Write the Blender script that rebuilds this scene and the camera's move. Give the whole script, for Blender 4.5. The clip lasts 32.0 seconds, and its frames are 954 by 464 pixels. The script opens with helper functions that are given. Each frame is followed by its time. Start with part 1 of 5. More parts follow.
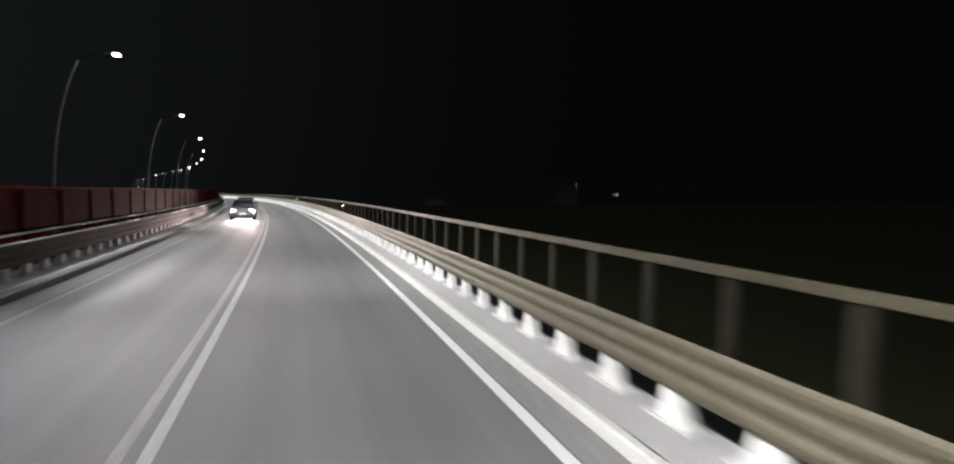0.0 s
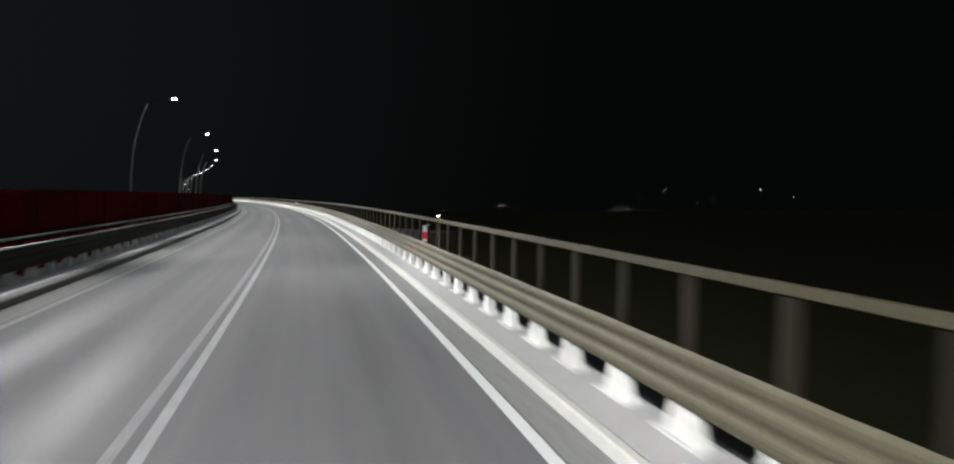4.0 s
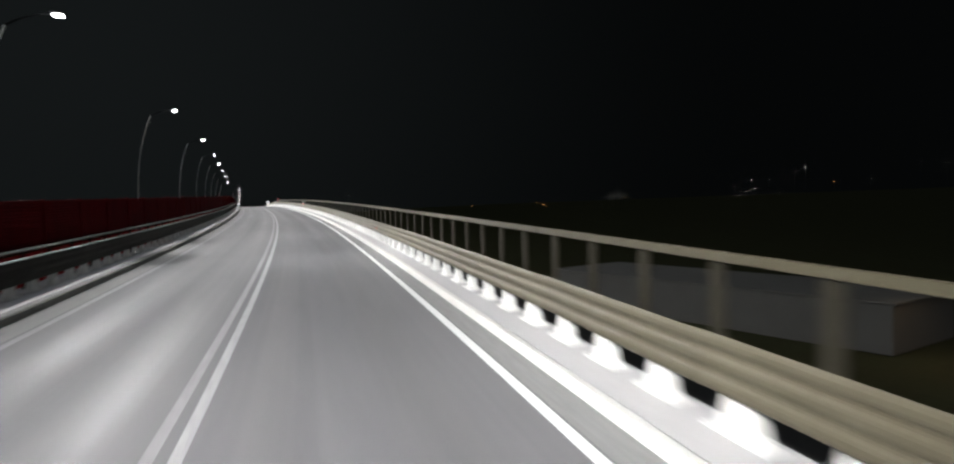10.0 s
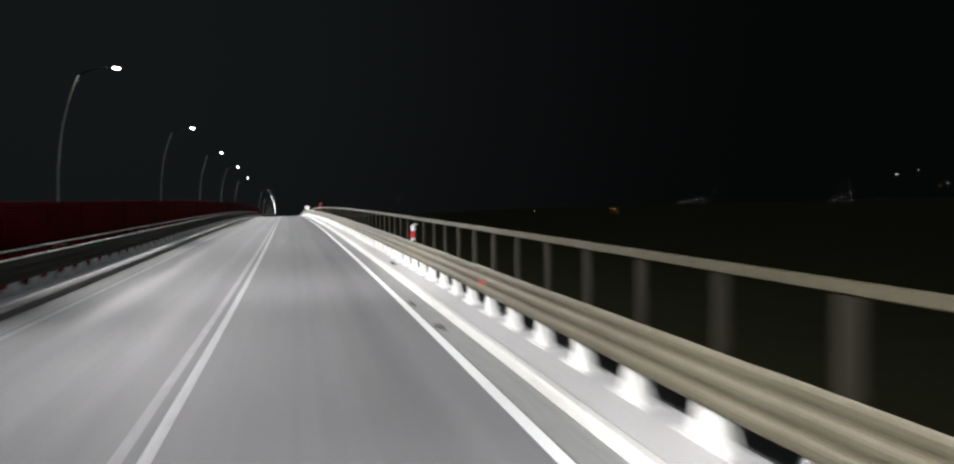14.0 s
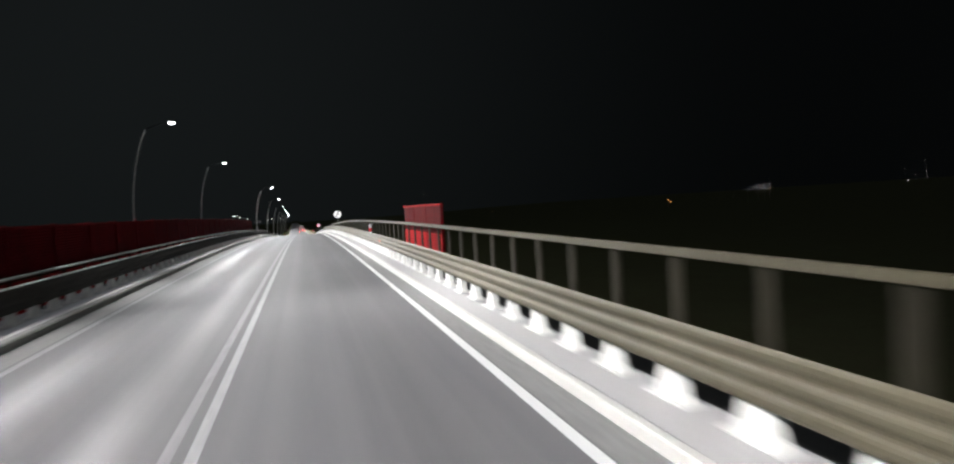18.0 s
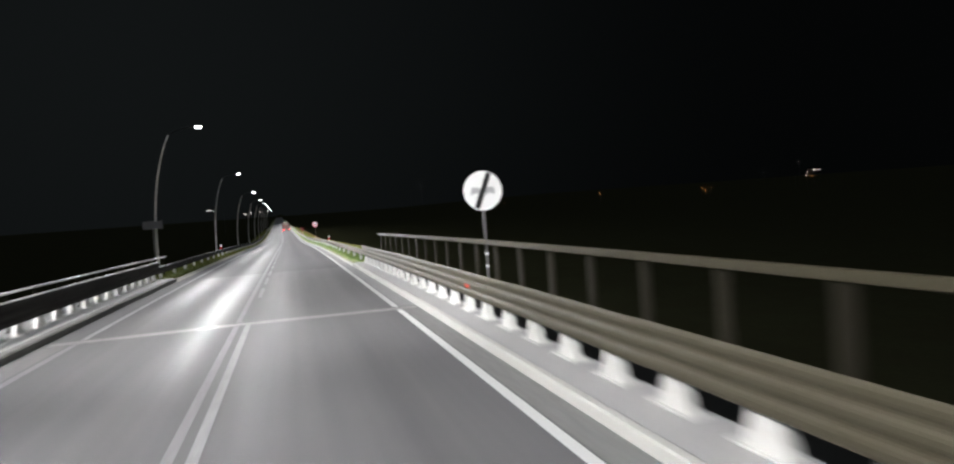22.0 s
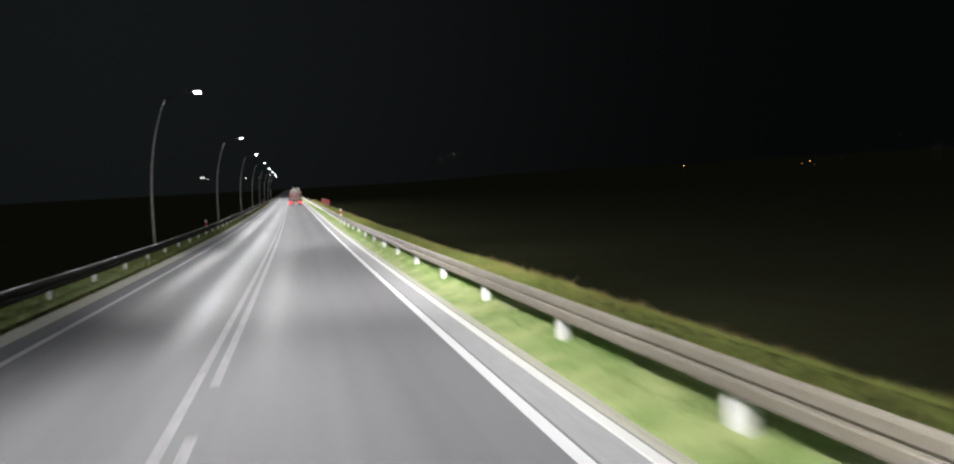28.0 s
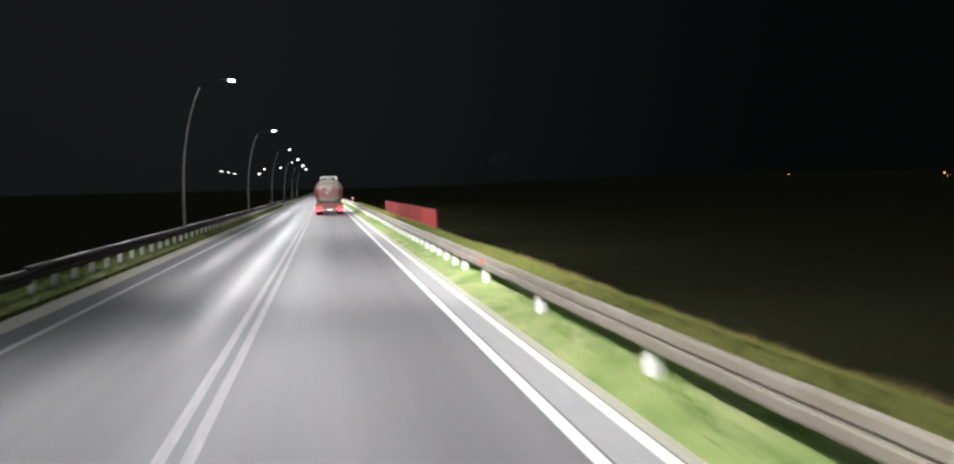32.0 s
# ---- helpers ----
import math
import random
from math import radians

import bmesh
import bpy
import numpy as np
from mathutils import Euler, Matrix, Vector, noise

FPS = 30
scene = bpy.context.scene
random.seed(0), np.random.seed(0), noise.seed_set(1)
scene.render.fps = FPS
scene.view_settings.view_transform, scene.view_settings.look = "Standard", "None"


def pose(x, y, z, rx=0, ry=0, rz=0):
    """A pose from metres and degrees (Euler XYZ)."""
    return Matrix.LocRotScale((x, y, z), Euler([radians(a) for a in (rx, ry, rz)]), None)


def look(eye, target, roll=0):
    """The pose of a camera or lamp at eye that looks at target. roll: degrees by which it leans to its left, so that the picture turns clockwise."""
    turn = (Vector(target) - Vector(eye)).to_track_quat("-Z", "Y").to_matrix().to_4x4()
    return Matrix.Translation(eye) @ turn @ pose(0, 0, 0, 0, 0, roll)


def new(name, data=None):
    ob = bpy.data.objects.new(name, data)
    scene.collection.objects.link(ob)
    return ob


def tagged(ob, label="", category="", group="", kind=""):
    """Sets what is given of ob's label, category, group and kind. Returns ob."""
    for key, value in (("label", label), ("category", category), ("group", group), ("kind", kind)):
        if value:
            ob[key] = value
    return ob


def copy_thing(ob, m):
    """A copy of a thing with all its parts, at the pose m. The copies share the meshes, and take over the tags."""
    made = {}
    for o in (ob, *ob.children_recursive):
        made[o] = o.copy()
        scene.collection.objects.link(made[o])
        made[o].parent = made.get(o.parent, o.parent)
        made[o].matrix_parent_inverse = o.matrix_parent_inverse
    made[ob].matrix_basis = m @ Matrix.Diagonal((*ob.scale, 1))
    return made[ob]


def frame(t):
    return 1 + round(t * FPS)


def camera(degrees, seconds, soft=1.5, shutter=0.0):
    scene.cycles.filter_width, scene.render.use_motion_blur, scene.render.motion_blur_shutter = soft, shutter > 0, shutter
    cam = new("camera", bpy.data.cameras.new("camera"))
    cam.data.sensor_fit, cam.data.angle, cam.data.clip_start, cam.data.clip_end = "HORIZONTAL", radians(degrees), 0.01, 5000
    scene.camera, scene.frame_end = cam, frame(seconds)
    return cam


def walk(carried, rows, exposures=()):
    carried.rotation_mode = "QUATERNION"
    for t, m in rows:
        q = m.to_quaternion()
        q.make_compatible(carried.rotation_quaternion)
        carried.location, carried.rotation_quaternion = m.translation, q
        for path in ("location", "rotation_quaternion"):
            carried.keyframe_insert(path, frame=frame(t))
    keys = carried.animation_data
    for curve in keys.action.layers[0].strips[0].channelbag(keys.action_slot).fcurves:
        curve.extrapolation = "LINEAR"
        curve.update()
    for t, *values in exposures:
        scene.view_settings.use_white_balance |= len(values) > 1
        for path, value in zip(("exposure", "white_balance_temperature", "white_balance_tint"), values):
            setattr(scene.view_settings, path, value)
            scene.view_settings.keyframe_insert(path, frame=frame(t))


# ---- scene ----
# ================= the line of the road =================
# Curvature (hundredths of a degree per metre, left positive) every 50 m from s = -40,
# grade (per cent) every 80 m from s = -40. s runs along the centre line, u to the right of it.
BEND = [5.07, 5.08, 4.99, 4.91, 5.13, 5.14, 5.27, 4.38, 1.0, -0.11, -0.16, 0.05, 0.34, 0.46, 0.51,
        0.36, 0.06, -0.02, -0.02, -0.02]
GRADE = [1.01, 1.4, 1.28, 0.92, 1.28, 0.95, -0.61, -3.34, -4.45, -1.95, -1.61, -1.91, -1.6, -1.37, -1.22, -1.15]
_S = np.arange(-500, 3000, 2.0)
_TH = np.cumsum(np.interp(_S, -40 + 50.0 * np.arange(len(BEND)), BEND) / 100) * 2
_TH -= np.interp(0, _S, _TH)
_G = np.interp(_S, -40 + 80.0 * np.arange(len(GRADE)), GRADE) / 100
_X = np.cumsum(-np.sin(np.radians(_TH))) * 2
_Y = np.cumsum(np.cos(np.radians(_TH))) * 2
_Z = np.cumsum(_G) * 2
_X -= np.interp(0, _S, _X)
_Y -= np.interp(0, _S, _Y)
_Z -= np.interp(0, _S, _Z)


def road_z(s):
    return np.interp(s, _S, _Z)


def heading(s):
    return float(np.interp(s, _S, _TH))


def place(s, u, z=0.0):
    """World points from road coordinates (arrays welcome)."""
    th = np.radians(np.interp(s, _S, _TH))
    return np.stack([np.interp(s, _S, _X) + u * np.cos(th), np.interp(s, _S, _Y) + u * np.sin(th),
                     np.interp(s, _S, _Z) + z + 0 * np.asarray(u, float)], -1)


def stand(s, u, z=0.0, turn=0.0, slope=True):
    """A pose on the road: local y runs along the road, x to its right."""
    p = place(s, u, z)
    m = pose(p[0], p[1], p[2], 0, 0, heading(s))
    if slope:
        m = m @ pose(0, 0, 0, math.degrees(math.atan(float(np.interp(s, _S, _G)))), 0, 0)
    return m @ pose(0, 0, 0, 0, 0, turn)


def span(s0, s1, u, z=0.0):
    """A pose at s0 whose local y runs straight to the point at s1."""
    p, q = place(s0, u, z), place(s1, u, z)
    d = q - p
    return pose(p[0], p[1], p[2], 0, 0, math.degrees(math.atan2(-d[0], d[1]))) @ pose(0, 0, 0, math.degrees(math.atan2(d[2], math.hypot(d[0], d[1]))), 0, 0)


# ================= camera =================
EYE = 2.21
ROWS = [
    (0, 17.02, 1.34, -14.05, -3.17, -0.51),
    (0.5, 27.54, 1.41, -14.19, -3.48, -0.39),
    (1, 38.06, 1.48, -14.04, -3.69, -0.27),
    (1.5, 48.60, 1.50, -14.20, -3.20, -0.36),
    (2, 59.14, 1.52, -14.08, -3.01, -0.39),
    (2.5, 69.64, 1.54, -14.13, -2.58, -0.83),
    (3, 80.18, 1.56, -14.35, -2.86, -1.27),
    (3.5, 90.75, 1.54, -13.50, -2.75, -1.05),
    (5.5, 132.96, 1.50, -13.68, -3.42, -0.30),
    (6, 143.69, 1.49, -13.72, -3.06, 0.15),
    (6.5, 154.27, 1.46, -13.98, -3.24, -0.03),
    (7, 165.15, 1.42, -13.76, -2.99, -0.35),
    (7.5, 175.91, 1.45, -13.93, -3.30, -0.46),
    (8, 186.89, 1.48, -14.43, -3.50, -0.95),
    (8.5, 197.75, 1.42, -13.50, -3.00, 0.27),
    (9, 208.85, 1.37, -13.71, -3.21, 0.23),
    (9.5, 219.93, 1.33, -14.30, -4.02, -0.01),
    (10, 231.05, 1.28, -13.30, -3.35, 1.55),
    (10.5, 242.19, 1.30, -13.00, -2.99, 1.93),
    (11, 253.51, 1.32, -13.60, -3.05, 0.93),
    (11.5, 264.84, 1.31, -13.48, -3.11, 1.32),
    (12, 276.10, 1.29, -13.55, -3.05, 1.54),
    (12.5, 287.55, 1.30, -13.91, -3.35, 0.73),
    (13, 298.50, 1.31, -14.31, -3.28, 1.02),
    (13.5, 309.53, 1.37, -14.53, -3.16, 0.90),
    (14, 320.37, 1.44, -14.14, -3.03, 1.13),
    (14.5, 331.81, 1.39, -13.43, -2.77, 1.77),
    (16.5, 373.44, 1.22, -13.66, -3.28, 0.69),
    (17, 384.34, 1.18, -14.72, -3.06, 0.97),
    (17.5, 395.45, 1.21, -15.01, -2.93, 1.97),
    (18, 405.87, 1.24, -13.97, -2.70, 3.40),
    (18.5, 417.27, 1.21, -13.75, -2.75, 2.64),
    (19, 428.41, 1.18, -14.15, -2.59, 3.15),
    (19.5, 439.60, 1.13, -13.90, -2.71, 2.43),
    (20, 450.67, 1.08, -13.20, -2.96, 3.22),
    (20.5, 462.01, 1.07, -13.56, -2.86, 2.16),
    (21, 472.56, 1.06, -14.21, -2.80, 2.84),
    (21.5, 483.49, 1.12, -14.94, -2.59, 1.54),
    (22, 494.10, 1.18, -15.00, -1.95, 3.73),
    (22.5, 504.90, 1.22, -14.44, -2.27, 2.28),
    (23, 515.19, 1.26, -14.62, -2.75, 2.81),
    (23.5, 525.56, 1.30, -14.01, -3.13, 1.82),
    (24, 535.78, 1.33, -14.90, -6.02, -1.33),
    (24.5, 545.96, 1.25, -11.70, -4.33, 0.59),
    (25, 555.91, 1.16, -10.64, -2.88, 1.36),
    (25.5, 565.90, 1.17, -13.07, -4.35, 1.14),
    (27.5, 605.37, 1.20, -13.74, -2.43, 1.31),
    (28, 615.23, 1.27, -14.33, -2.95, 2.83),
    (28.5, 625.19, 1.26, -14.66, -4.06, 2.59),
    (29, 634.92, 1.24, -14.29, -4.15, 1.80),
    (29.5, 644.78, 1.28, -15.14, -3.97, 3.62),
    (30, 654.59, 1.32, -15.42, -3.41, 4.84),
    (30.5, 664.44, 1.34, -15.48, -3.82, 3.99),
    (31, 674.24, 1.37, -15.78, -4.23, 2.33),
    (31.5, 684.07, 1.33, -14.49, -4.05, 1.73),
    (32, 693.90, 1.30, -12.21, -3.61, 1.11),
]


def ride(s, u, yaw, pitch, roll):
    eye = Vector(place(s, u, EYE))
    a = radians(heading(s) + yaw)
    b = radians(pitch) + math.atan(float(np.interp(s, _S, _G)))
    way = Vector((-math.sin(a) * math.cos(b), math.cos(a) * math.cos(b), math.sin(b)))
    return look(eye, eye + way, -roll)


cam = camera(68.85, 32.0, soft=2.2, shutter=0.44)
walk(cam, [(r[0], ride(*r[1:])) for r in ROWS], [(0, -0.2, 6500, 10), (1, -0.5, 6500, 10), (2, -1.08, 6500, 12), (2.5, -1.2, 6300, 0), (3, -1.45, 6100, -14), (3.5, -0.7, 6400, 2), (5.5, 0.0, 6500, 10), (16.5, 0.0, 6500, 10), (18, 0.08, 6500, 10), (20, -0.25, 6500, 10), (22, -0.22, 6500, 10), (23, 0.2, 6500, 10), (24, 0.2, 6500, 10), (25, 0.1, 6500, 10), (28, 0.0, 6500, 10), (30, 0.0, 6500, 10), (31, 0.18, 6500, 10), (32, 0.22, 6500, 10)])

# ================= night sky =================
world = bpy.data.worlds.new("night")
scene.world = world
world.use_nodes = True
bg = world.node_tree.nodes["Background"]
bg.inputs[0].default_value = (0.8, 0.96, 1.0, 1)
# a misty night sky; a paler lobe north-west paints the lamp-lit haze
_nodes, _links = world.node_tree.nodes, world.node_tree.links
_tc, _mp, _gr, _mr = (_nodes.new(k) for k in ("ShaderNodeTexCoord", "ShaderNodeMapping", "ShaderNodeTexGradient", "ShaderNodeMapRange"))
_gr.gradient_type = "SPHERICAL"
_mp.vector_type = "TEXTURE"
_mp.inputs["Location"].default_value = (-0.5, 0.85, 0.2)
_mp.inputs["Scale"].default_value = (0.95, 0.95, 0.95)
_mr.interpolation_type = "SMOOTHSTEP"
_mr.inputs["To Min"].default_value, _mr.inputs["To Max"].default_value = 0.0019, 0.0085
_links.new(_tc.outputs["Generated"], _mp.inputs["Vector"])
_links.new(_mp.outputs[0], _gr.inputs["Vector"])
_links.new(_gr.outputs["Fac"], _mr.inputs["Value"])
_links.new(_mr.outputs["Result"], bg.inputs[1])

# an added dim sun that lifts the dark ground to the sky's glow
moon = bpy.data.lights.new("moon", "SUN")
moon.energy, moon.color, moon.angle = 0.45, (0.85, 0.93, 1.0), radians(30)
new("moon", moon).matrix_basis = look((0, 0, 300), (-60, 90, 0))

BRIDGE_POWER = 19500.0
LAND_POWER = 17000.0
LAMP_COLOUR = (0.995, 0.995, 1.0)

# ================= materials =================


def material(name, base, rough=0.6, metal=0.0, grain=(), bump=0.0, bump_scale=40.0, spec=0.5, uv=False,
             vary=0.0, stretch=(1, 1, 1), coat=0.0, streak=None):
    """A principled surface. grain: (scale, amount, tint) layers of noise mixed over the base colour."""
    m = bpy.data.materials.new(name)
    m.use_nodes = True
    nt = m.node_tree
    n, link = nt.nodes, nt.links
    p = n["Principled BSDF"]
    p.inputs["Roughness"].default_value = rough
    p.inputs["Metallic"].default_value = metal
    p.inputs["Specular IOR Level"].default_value = spec
    p.inputs["Coat Weight"].default_value = coat
    tc = n.new("ShaderNodeTexCoord")
    mp = n.new("ShaderNodeMapping")
    mp.inputs["Scale"].default_value = stretch
    link.new(tc.outputs["UV" if uv else "Object"], mp.inputs["Vector"])
    colour = n.new("ShaderNodeRGB")
    colour.outputs[0].default_value = (*base, 1)
    out = colour.outputs[0]
    for scale, amount, tint in grain:
        t = n.new("ShaderNodeTexNoise")
        t.inputs["Scale"].default_value = scale
        t.inputs["Detail"].default_value = 5
        link.new(mp.outputs[0], t.inputs["Vector"])
        ramp = n.new("ShaderNodeMapRange")
        ramp.inputs[1].default_value, ramp.inputs[2].default_value = 0.35, 0.7
        ramp.inputs[4].default_value = amount
        link.new(t.outputs[0], ramp.inputs[0])
        mix = n.new("ShaderNodeMix")
        mix.data_type = "RGBA"
        link.new(ramp.outputs[0], mix.inputs["Factor"])
        link.new(out, mix.inputs["A"])
        mix.inputs["B"].default_value = (*tint, 1)
        out = mix.outputs["Result"]
    if streak:
        sm = n.new("ShaderNodeMapping")
        sm.inputs["Scale"].default_value = (0.006, 1.3, 1)
        link.new(tc.outputs["UV"], sm.inputs["Vector"])
        t = n.new("ShaderNodeTexNoise")
        t.inputs["Scale"].default_value = 1.6
        t.inputs["Detail"].default_value = 3
        link.new(sm.outputs[0], t.inputs["Vector"])
        ramp = n.new("ShaderNodeMapRange")
        ramp.inputs[1].default_value, ramp.inputs[2].default_value = 0.38, 0.66
        ramp.inputs[4].default_value = 0.42
        link.new(t.outputs[0], ramp.inputs[0])
        mix = n.new("ShaderNodeMix")
        mix.data_type = "RGBA"
        link.new(ramp.outputs[0], mix.inputs["Factor"])
        link.new(out, mix.inputs["A"])
        mix.inputs["B"].default_value = (*streak, 1)
        out = mix.outputs["Result"]
    if vary:
        info = n.new("ShaderNodeObjectInfo")
        hsv = n.new("ShaderNodeHueSaturation")
        rg = n.new("ShaderNodeMapRange")
        rg.inputs[3].default_value, rg.inputs[4].default_value = 1 - vary, 1 + vary
        link.new(info.outputs["Random"], rg.inputs[0])
        link.new(rg.outputs[0], hsv.inputs["Value"])
        link.new(out, hsv.inputs["Color"])
        out = hsv.outputs[0]
    link.new(out, p.inputs["Base Color"])
    if bump:
        t = n.new("ShaderNodeTexNoise")
        t.inputs["Scale"].default_value = bump_scale
        t.inputs["Detail"].default_value = 4
        link.new(mp.outputs[0], t.inputs["Vector"])
        b = n.new("ShaderNodeBump")
        b.inputs["Strength"].default_value = bump
        b.inputs["Distance"].default_value = 0.01
        link.new(t.outputs[0], b.inputs["Height"])
        link.new(b.outputs[0], p.inputs["Normal"])
    return m


def glow(name, colour, strength):
    m = bpy.data.materials.new(name)
    m.use_nodes = True
    nt = m.node_tree
    nt.nodes.remove(nt.nodes["Principled BSDF"])
    e = nt.nodes.new("ShaderNodeEmission")
    e.inputs[0].default_value = (*colour, 1)
    e.inputs[1].default_value = strength
    nt.links.new(e.outputs[0], nt.nodes["Material Output"].inputs[0])
    return m


ASPHALT = material("asphalt", (0.141, 0.14, 0.147), 0.62, uv=True, bump=0.15, bump_scale=60, spec=0.3,
                   grain=((3.0, 0.5, (0.176, 0.174, 0.178)), (60, 0.3, (0.122, 0.122, 0.127)),
                          (0.35, 0.5, (0.194, 0.192, 0.196)), (260, 0.25, (0.23, 0.227, 0.224))),
                   stretch=(0.12, 1, 1), streak=(0.215, 0.212, 0.212))


def polish_tracks(m, dull, shine):
    """Tyres have polished and darkened the asphalt along four tracks; texture v is the distance from the centre line."""
    n, link = m.node_tree.nodes, m.node_tree.links
    p = n["Principled BSDF"]
    tc, sep, mr, ramp = (n.new(k) for k in ("ShaderNodeTexCoord", "ShaderNodeSeparateXYZ", "ShaderNodeMapRange", "ShaderNodeValToRGB"))
    mr.inputs[1].default_value, mr.inputs[2].default_value = -4.0, 4.0
    link.new(tc.outputs["UV"], sep.inputs[0])
    link.new(sep.outputs["Y"], mr.inputs[0])
    link.new(mr.outputs[0], ramp.inputs[0])
    ramp.color_ramp.interpolation = "EASE"
    stops = [(0.0, 0.0)]
    for u in (-2.35, -0.8, 0.8, 2.35):
        stops += [((u - 0.7 + 4) / 8, 0.0), ((u + 4) / 8, 1.0), ((u + 0.7 + 4) / 8, 0.0)]
    els = ramp.color_ramp.elements
    els[0].position, els[1].position = 0.0, 1.0
    els[1].color = (0, 0, 0, 1)
    for at, v in stops[1:]:
        els.new(at).color = (v, v, v, 1)
    mp, noise_tex, patch, worn = (n.new(k) for k in ("ShaderNodeMapping", "ShaderNodeTexNoise", "ShaderNodeMapRange", "ShaderNodeMath"))
    mp.inputs["Scale"].default_value = (0.05, 0.6, 1)
    link.new(tc.outputs["UV"], mp.inputs[0])
    link.new(mp.outputs[0], noise_tex.inputs["Vector"])
    noise_tex.inputs["Scale"].default_value = 1.5
    patch.inputs[1].default_value, patch.inputs[2].default_value, patch.inputs[3].default_value = 0.3, 0.7, 0.35
    link.new(noise_tex.outputs[0], patch.inputs[0])
    worn.operation = "MULTIPLY"
    link.new(ramp.outputs[0], worn.inputs[0])
    link.new(patch.outputs[0], worn.inputs[1])
    for socket, rest, polished in (("Roughness", 0.68, 0.5), ("Specular IOR Level", dull, shine)):
        r = n.new("ShaderNodeMapRange")
        r.inputs[3].default_value, r.inputs[4].default_value = rest, polished
        link.new(worn.outputs[0], r.inputs[0])
        link.new(r.outputs[0], p.inputs[socket])
    shade, mix = n.new("ShaderNodeMapRange"), n.new("ShaderNodeHueSaturation")
    shade.inputs[3].default_value, shade.inputs[4].default_value = 1.06, 0.82
    link.new(worn.outputs[0], shade.inputs[0])
    link.new(shade.outputs[0], mix.inputs["Value"])
    link.new(p.inputs["Base Color"].links[0].from_socket, mix.inputs["Color"])
    link.new(mix.outputs[0], p.inputs["Base Color"])


polish_tracks(ASPHALT, 0.02, 0.1)
LANDASPHALT = material("asphalt_of_the_land_road", (0.142, 0.142, 0.148), 0.62, uv=True, bump=0.18, bump_scale=60,
                       grain=((3.0, 0.5, (0.16, 0.159, 0.162)), (60, 0.3, (0.112, 0.112, 0.116)),
                              (0.3, 0.5, (0.176, 0.174, 0.177)), (260, 0.2, (0.2, 0.197, 0.195))),
                       stretch=(0.12, 1, 1), streak=(0.185, 0.182, 0.182))
polish_tracks(LANDASPHALT, 0.004, 0.026)
PAINT = material("road_paint", (0.82, 0.82, 0.82), 0.55, uv=True, bump=0.2, bump_scale=50,
                 grain=((2.0, 0.4, (0.76, 0.76, 0.76)), (45, 0.4, (0.55, 0.55, 0.55))), stretch=(0.3, 1, 1))
WORNPAINT = material("worn_road_paint", (0.36, 0.36, 0.364), 0.72, spec=0.2, uv=True, bump=0.2, bump_scale=50,
                     grain=((1.5, 0.5, (0.27, 0.27, 0.275)), (45, 0.6, (0.2, 0.2, 0.205)), (8, 0.4, (0.48, 0.48, 0.48))), stretch=(0.3, 1, 1))
LANDPAINT = material("dusty_road_paint", (0.62, 0.62, 0.62), 0.55, uv=True, bump=0.2, bump_scale=50,
                 grain=((2.0, 0.4, (0.56, 0.56, 0.56)), (45, 0.4, (0.42, 0.42, 0.42))), stretch=(0.3, 1, 1))
WORNLANDPAINT = material("worn_dusty_road_paint", (0.24, 0.24, 0.242), 0.75, spec=0.15, uv=True, bump=0.2, bump_scale=50,
                     grain=((1.5, 0.5, (0.2, 0.2, 0.204)), (45, 0.6, (0.15, 0.15, 0.153)), (8, 0.4, (0.34, 0.34, 0.34))), stretch=(0.3, 1, 1))
FADEDPAINT = material("faded_road_paint", (0.28, 0.28, 0.283), 0.75, spec=0.2, uv=True, bump=0.2, bump_scale=50,
                      grain=((1.2, 0.6, (0.21, 0.21, 0.213)), (45, 0.6, (0.17, 0.17, 0.173)), (8, 0.4, (0.36, 0.36, 0.36))), stretch=(0.3, 1, 1))
KERB = material("kerb_concrete", (0.6, 0.592, 0.565), 0.75, uv=True, bump=0.3, bump_scale=30,
                grain=((1.2, 0.5, (0.64, 0.63, 0.6)), (25, 0.3, (0.5, 0.49, 0.46)), (6, 0.25, (0.55, 0.53, 0.49))), stretch=(0.5, 1, 1))
DECK = material("walkway_concrete", (0.47, 0.463, 0.462), 0.8, uv=True, bump=0.12, bump_scale=30,
                grain=((0.6, 0.5, (0.385, 0.38, 0.375)), (9, 0.4, (0.52, 0.512, 0.506)), (60, 0.2, (0.36, 0.36, 0.36))),
                stretch=(0.5, 1, 1))
GRAVEL = material("gravel", (0.31, 0.295, 0.24), 0.9, uv=True, bump=0.8, bump_scale=25,
                  grain=((4, 0.5, (0.24, 0.24, 0.17)), (40, 0.7, (0.44, 0.42, 0.36))))
STEEL = material("galvanised_rail", (0.105, 0.092, 0.059), 0.6, 0.3, bump=0.1, bump_scale=12, vary=0.08, spec=0.3,
                 grain=((1.5, 0.6, (0.08, 0.07, 0.045)), (14, 0.35, (0.145, 0.132, 0.096)), (5, 0.25, (0.085, 0.066, 0.042))),
                 stretch=(1, 0.15, 1))
